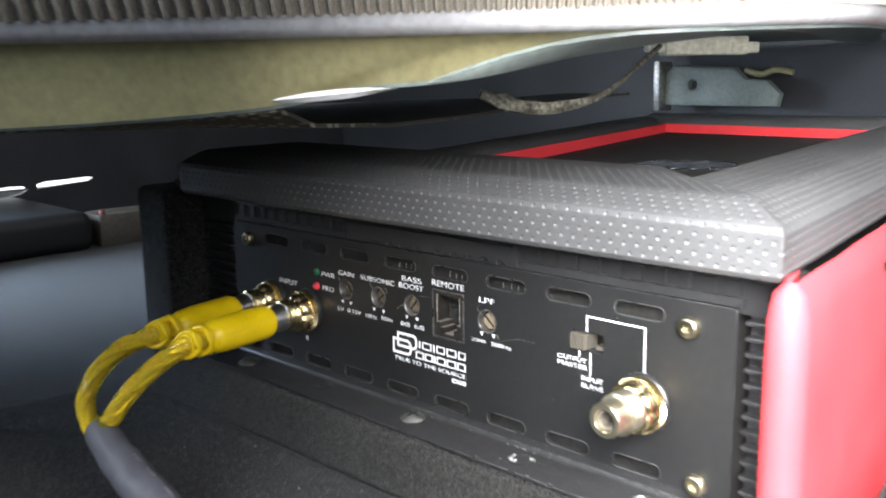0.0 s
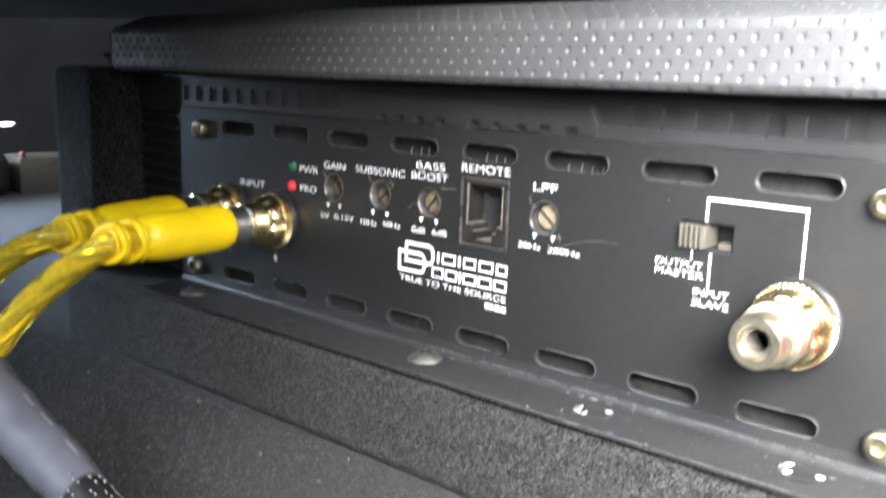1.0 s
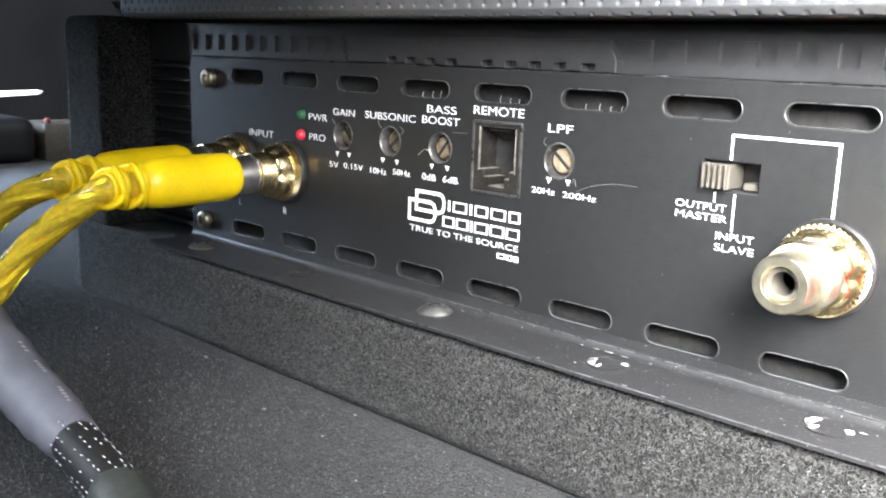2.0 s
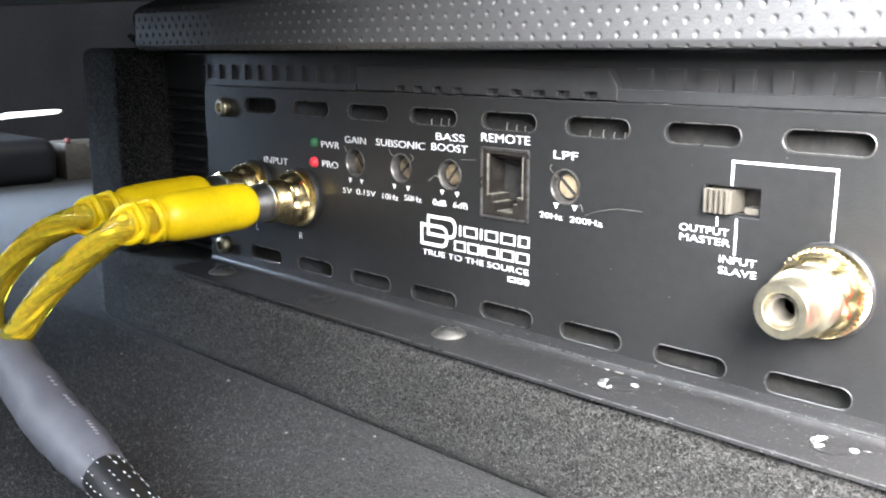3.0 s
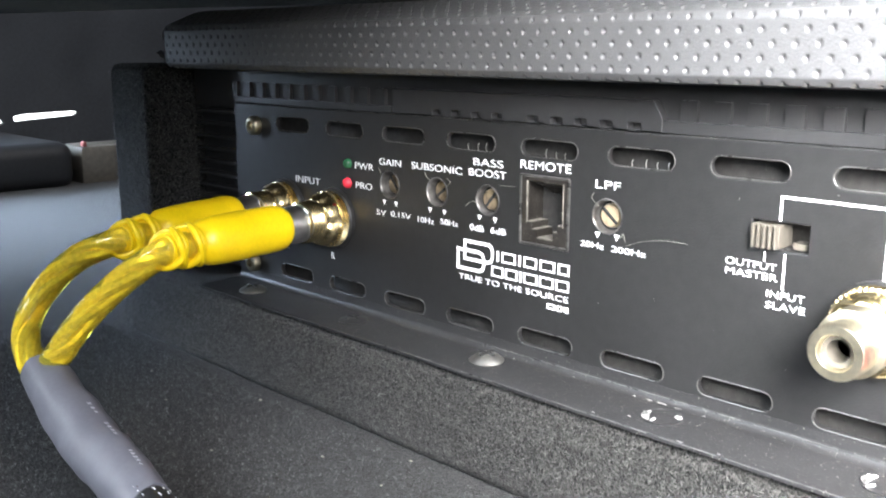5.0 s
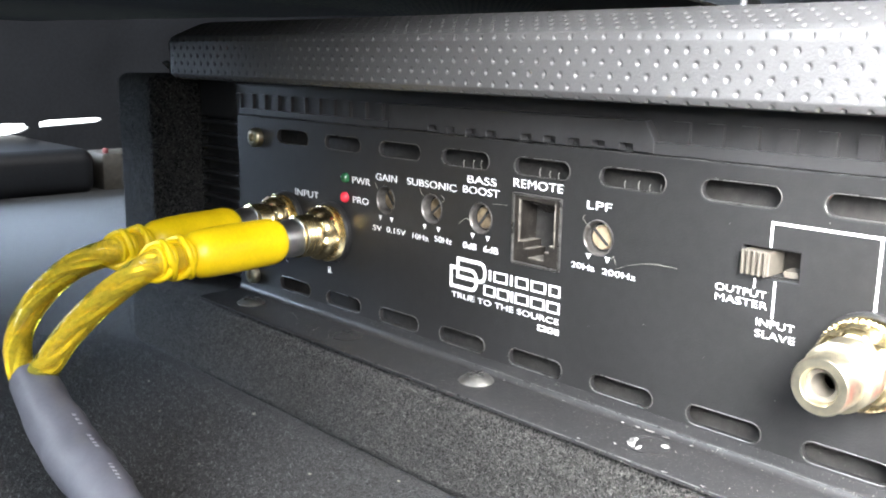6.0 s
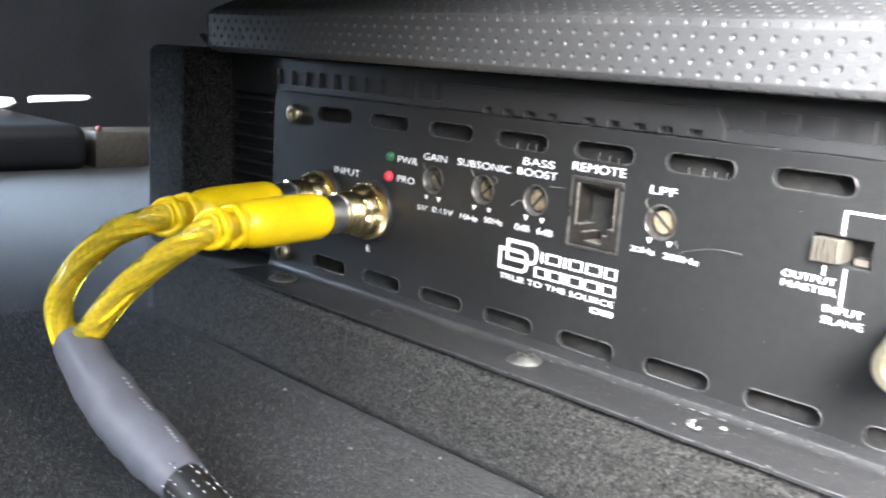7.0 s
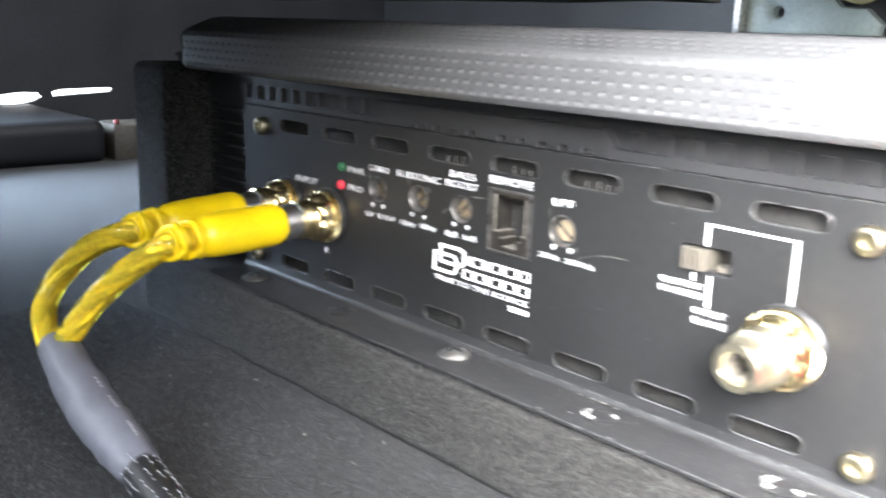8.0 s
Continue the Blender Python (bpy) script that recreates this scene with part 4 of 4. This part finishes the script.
# faint print on the heat-shrink as short bars
for s0, n in ((0.30, 3), (0.46, 4), (0.64, 7)):
    for k in range(n):
        s = s0 + k * 0.031
        i = min(int(s * (len(joint) - 1)), len(joint) - 2)
        c = joint[i].lerp(joint[i + 1], s * (len(joint) - 1) - i)
        t = (joint[i + 1] - joint[i]).normalized()
        side = t.cross(Vector((0, 0, 1))).normalized()
        up = side.cross(t)
        a = 1.85
        side = side if side.y < 0 else -side
        nrm = side * math.cos(a) + up * math.sin(a)
        tan = nrm.cross(t)
        own = box(-0.030, 0.030, -0.036, 0.036, -0.002, 0.002)
        box(-0.045, -0.030, -0.036, -0.02 + 0.04 * (k % 2), -0.002, 0.002, bm=own)
        m3 = Matrix((t, tan, nrm)).transposed().to_4x4()
        own.transform(Matrix.Translation(c + nrm * (joint_r(s) * 1.015 + 0.004)) @ m3)
        part("printed_bar", own, FAINT_INK, shrink)

# ---------------------------------------------------------------- seat above
seat = thing("car_seat", (-5, 20, 7), "beige ribbed cloth car seat with steel pan above speaker box", "car seat")
EDGE = spline([(-25, -26.6, 6.85), (-12, -16.6, 6.88), (-3.5, -10.1, 6.9), (2.5, -5.4, 6.9), (6.3, -2.7, 6.92), (8.7, -0.2, 6.98), (9.4, 4.0, 7.1), (8.2, 9.5, 7.25), (6.0, 17, 7.4), (2.5, 26, 7.6), (-1, 36, 7.6), (-3, 45, 7.6)], 14)
LIP = spline([(-25, -26.4, 4.45), (-12, -16.4, 4.8), (-3.9, -9.9, 5.04), (0.66, -6.2, 5.42), (2.2, -4.9, 5.82), (4.3, -3.2, 6.05), (5.6, -0.6, 6.55), (5.6, 4.6, 7.0), (4.2, 10.5, 7.3), (2.8, 17, 7.45), (-3, 35, 7.5), (-5, 44.5, 7.5)], 14)
n_e = len(EDGE)
out = []
for k, p in enumerate(EDGE):
    t = (EDGE[min(k + 1, n_e - 1)] - EDGE[max(k - 1, 0)]).normalized()
    out.append(t.cross(Vector((0, 0, 1))).normalized())
rows = []
for d, h in ((0.0, 0.0), (0.25, 0.02), (0.45, 0.2), (0.5, 0.45)):
    rows.append([p + o * d + Vector((0, 0, h)) for p, o in zip(EDGE, out)])
part("edge_binding", sheet(rows, 0.15), SEAT_PIPING, seat, "pale grey binding along the seat's lower edge", smooth=True)
# ribbed cloth
dense = spline(EDGE, 6)
rows = []
for d, h in ((0.5, 0.42), (0.75, 0.9), (1.0, 1.8), (1.2, 3.5), (1.0, 7.0), (-1.0, 10.0), (-6, 11.5)):
    row = []
    for k, p in enumerate(dense):
        t = (dense[min(k + 1, len(dense) - 1)] - dense[max(k - 1, 0)]).normalized()
        o = t.cross(Vector((0, 0, 1))).normalized()
        rib = 0.09 * (1 if (k // 2) % 2 else -1)
        row.append(p + o * (d + rib) + Vector((0, 0, h)))
    rows.append(row)
part("cushion", sheet(rows), SEAT_CLOTH, seat, "beige vertically ribbed seat cloth", smooth=True)
rows = [[a.lerp(b, s) + Vector((0, 0, 0.25 * math.sin(math.pi * s))) for a, b in zip(EDGE, LIP)] for s in np.linspace(0, 1, 7)]
left = 4 * 14 + 10          # where the olive front plate gives way to the pan
part("valance", sheet([r[: left + 1] for r in rows], 0.08), OLIVE, seat, "olive painted steel lip under the seat", smooth=True)
part("pan_lip", sheet([r[left:] for r in rows], 0.08), PAN, seat, "grey-green painted steel lip", smooth=True)
under = []
for share, rise in ((0, 0.0), (0.03, 0.4), (0.08, 0.85), (0.2, 1.0), (0.5, 1.0), (1, 1.0)):
    row = []
    for p in LIP:
        q = p.lerp(Vector((p.x * 0.55 - 6, 45, p.z)), share)
        q.z = p.z + (7.9 - p.z) * rise
        row.append(q)
    under.append(row)
part("seat_pan", sheet(under, 0.1), PAN, seat, "grey-green painted steel seat pan underside", smooth=True)
rows = []
for d, z in ((0.12, None), (1.5, 5.0), (5, 4.82), (10, 4.75), (18, 4.85), (30, 5.0)):
    row = []
    for p in LIP[: 3 * 14 + 3]:
        q = p + Vector((-0.35, 1, 0)) * d
        q.z = (p.z if z is None else z - 0.028 * max(0.0, -6 - q.x)) + 0.08 * noise.noise(Vector((q.x * 0.3, q.y * 0.3, 0)))
        row.append(q)
    rows.append(row)
part("mesh_cloth", sheet(rows, 0.1), MESH_CLOTH, seat, "dark mesh cloth stretched under the seat", smooth=True)
# white strip put where daylight shows through a gap in the valance
rail = bmesh.new()
for s0 in np.linspace(0, 1, 14):
    h = 0.11 * math.sin(math.pi * min(1, 0.08 + s0 * 0.95)) ** 0.6
    c = Vector((1.45 + 2.0 * s0, -6.05 + 1.6 * s0, 5.60 + 0.22 * s0))
    for dy, dz in ((-0.05, h), (-0.22, 0), (-0.05, -h), (0.1, 0)):
        rail.verts.new(c + Vector((0, dy, dz)))
rail.verts.ensure_lookup_table()
for k in range(13):
    for q in range(4):
        rail.faces.new((rail.verts[4 * k + q], rail.verts[4 * k + (q + 1) % 4], rail.verts[4 * k + 4 + (q + 1) % 4], rail.verts[4 * k + 4 + q]))
rail.faces.new(rail.verts[:4])
rail.faces.new(rail.verts[-4:])
part("gap_daylight", rail, GAP_WHITE, seat, "white strip standing in for daylight through a gap under the seat", smooth=True)
bm = plate([(-19, 3.4), (-10.2, 3.4), (-10.0, 4.3), (-11.0, 5.2), (-12.6, 5.3), (-13.4, 6.1), (-18.2, 6.3), (-19, 5.6)], [ring_loop(-16.6, 4.9, 0.35, 16)], 43.0, 43.6, 0.15)
part("seat_bracket", bm, PAN, seat, "grey-green steel seat bracket", smooth=True)
bm = box(-19.4, -18.8, 42.2, 44.0, 3.0, 6.6, 0.15)
part("bracket_leg", bm, STEEL, seat, "bright steel bracket leg", smooth=True)
bm = tube(spline([(-12.4, 42.8, 5.9), (-11.2, 42.6, 5.6), (-10.2, 42.6, 5.9), (-9.0, 42.7, 5.7)], 6), 0.2, 10)
part("bracket_pin", bm, OLIVE, seat, smooth=True)

plugblock = thing("wiring_connector", (-3.6, 20.9, 7.5), "cream nylon wiring connector clipped under the seat pan", "connector")
def block(a0, a1, b0, b1, c0, c1, bev):
    own = box(a0, a1, b0, b1, c0, c1, bev)
    own.transform(Matrix.Translation((-3.6, 20.9, 7.12)) @ Matrix.Rotation(radians(44.7), 4, "Z") @ Matrix.Scale(1.8, 4))
    return own
part("housing", block(-0.95, 1.15, -0.25, 0.5, -0.24, 0.22, 0.06), CONNECTOR, plugblock)
part("latch", block(-1.35, -0.8, -0.2, 0.45, -0.14, 0.16, 0.05), CONNECTOR, plugblock)
part("flange", block(0.7, 1.4, -0.3, 0.5, -0.20, 0.08, 0.06), CONNECTOR, plugblock)
loom = thing("taped_wire_loom", (2, 4, 5), "taped wire loom hanging under the seat", "wire loom")
path = spline([(-4.3, 18.6, 7.1), (-3.1, 15.7, 6.6), (-2.4, 12.8, 5.67), (-1.9, 10.2, 5.08), (-2.6, 8.3, 4.83), (-3.5, 7.3, 4.98), (-4.0, 6.4, 5.35)], 10)
part("loom", tube(path, lambda s: 0.10 + 0.20 * min(1, max(0.0, s * 2 - 0.7)) * (1 if s < 0.85 else max(0.3, 1 - (s - 0.85) * 5)), 12, wobble=0.4), TAPE, loom, smooth=True)

# crumbs on the carpet
for x, y, r in ((-10.8, -2.6, 0.07), (-6.9, -1.75, 0.08), (-3.2, -2.7, 0.06), (-1.3, -2.7, 0.05), (-1.7, -1.5, 0.06), (2.4, -4.2, 0.06), (-8.6, -3.4, 0.05), (0.6, -3.5, 0.05), (-5.2, -4.2, 0.05), (4.4, -4.9, 0.05)):
    own = bmesh.new()
    bmesh.ops.create_icosphere(own, subdivisions=1, radius=r * 0.6)
    for v in own.verts:
        v.co = Vector((v.co.x * random.uniform(0.6, 1.5), v.co.y * random.uniform(0.6, 1.2), v.co.z * 0.6))
    own.transform(Matrix.Translation((x, y, FLOOR_Z + 0.05)))
    tagged(part("crumb", own, LINT), "tiny pale crumb lying on the dark carpet", "crumb", group="crumbs on the carpet")

# ---------------------------------------------------------------- carpet pile
def pile_material(name, dark, pale):
    m = bpy.data.materials.new(name)
    m.use_nodes = True
    n, l = m.node_tree.nodes, m.node_tree.links
    geo, ramp = n.new("ShaderNodeNewGeometry"), n.new("ShaderNodeValToRGB")
    ramp.color_ramp.elements[0].color, ramp.color_ramp.elements[1].color = (*dark, 1), (*pale, 1)
    ramp.color_ramp.elements[0].position = 0.55
    l.new(geo.outputs["Random Per Island"], ramp.inputs[0])
    l.new(ramp.outputs[0], n["Principled BSDF"].inputs["Base Color"])
    n["Principled BSDF"].inputs["Roughness"].default_value = 0.6
    return m


def pile(name, count, origin, u, v, normal, mat, parent, lift=0.05):
    """Short crimped fibres lying on a rectangle of carpet, as one mesh."""
    rng = np.random.default_rng(len(name) + count)
    o, u, v, w = (np.array(a, float) for a in (origin, u, v, normal))
    uu, vv = u / np.linalg.norm(u), v / np.linalg.norm(v)
    base = o + rng.random((count, 1)) * u + rng.random((count, 1)) * v
    a = rng.random((count, 1)) * 2 * np.pi
    d = np.cos(a) * uu + np.sin(a) * vv
    e = -np.sin(a) * uu + np.cos(a) * vv
    length, wide = 0.03 + 0.06 * rng.random((count, 1)), 0.0035 + 0.003 * rng.random((count, 1))
    bend = (rng.random((count, 1)) - 0.5) * length * 0.9
    rise = lift * (0.2 + rng.random((count, 1)))
    p0, p1, p2 = base + w * 0.005, base + d * length * 0.5 + e * bend + w * rise, base + d * length + w * rise * (rng.random((count, 1)) * 1.6 - 0.4)
    verts = np.stack([p0 - e * wide, p0 + e * wide, p1 - e * wide, p1 + e * wide, p2 - e * wide * 0.4, p2 + e * wide * 0.4], 1).reshape(-1, 3)
    k = np.arange(count)[:, None] * 6
    faces = np.concatenate([k + np.array([0, 1, 3, 2]), k + np.array([2, 3, 5, 4])])
    me = bpy.data.meshes.new(name)
    off = np.array(root_of(parent)) if parent else np.zeros(3)
    me.from_pydata(((verts - off) * 0.01).tolist(), [], faces.tolist())
    me.materials.append(mat)
    ob = new(name, me)
    ob.parent = parent
    return tagged(ob, "short grey and black carpet fibres", kind="stuff")


PILE = pile_material("charcoal_pile", (0.004, 0.004, 0.004), (0.13, 0.126, 0.12))
FLOOR_PILE = pile_material("floor_pile", (0.0015, 0.0015, 0.0015), (0.15, 0.15, 0.155))
pile("felt_nap", 44000, (-14.8, -1.25, -5.9), (24.7, 0, 0), (0, 0, 1.78), (0, -1, 0), PILE, enclosure, 0.03)
pile("felt_nap", 6000, (-15.0, -1.15, -5.0), (2.1, 0, 0), (0, 0, 6.9), (0, -1, 0), PILE, enclosure, 0.03)
pile("felt_nap", 4000, (-12.85, -1.1, -3.8), (0, 2.0, 0), (0, 0, 5.7), (1, 0, 0), PILE, enclosure, 0.03)
floor_nap = pile("carpet_nap", 130000, (-17, -13, FLOOR_Z), (28, 0, 0), (0, 11.55, 0), (0, 0, 1), FLOOR_PILE, None, 0.05)
tagged(floor_nap, category="carpet nap")
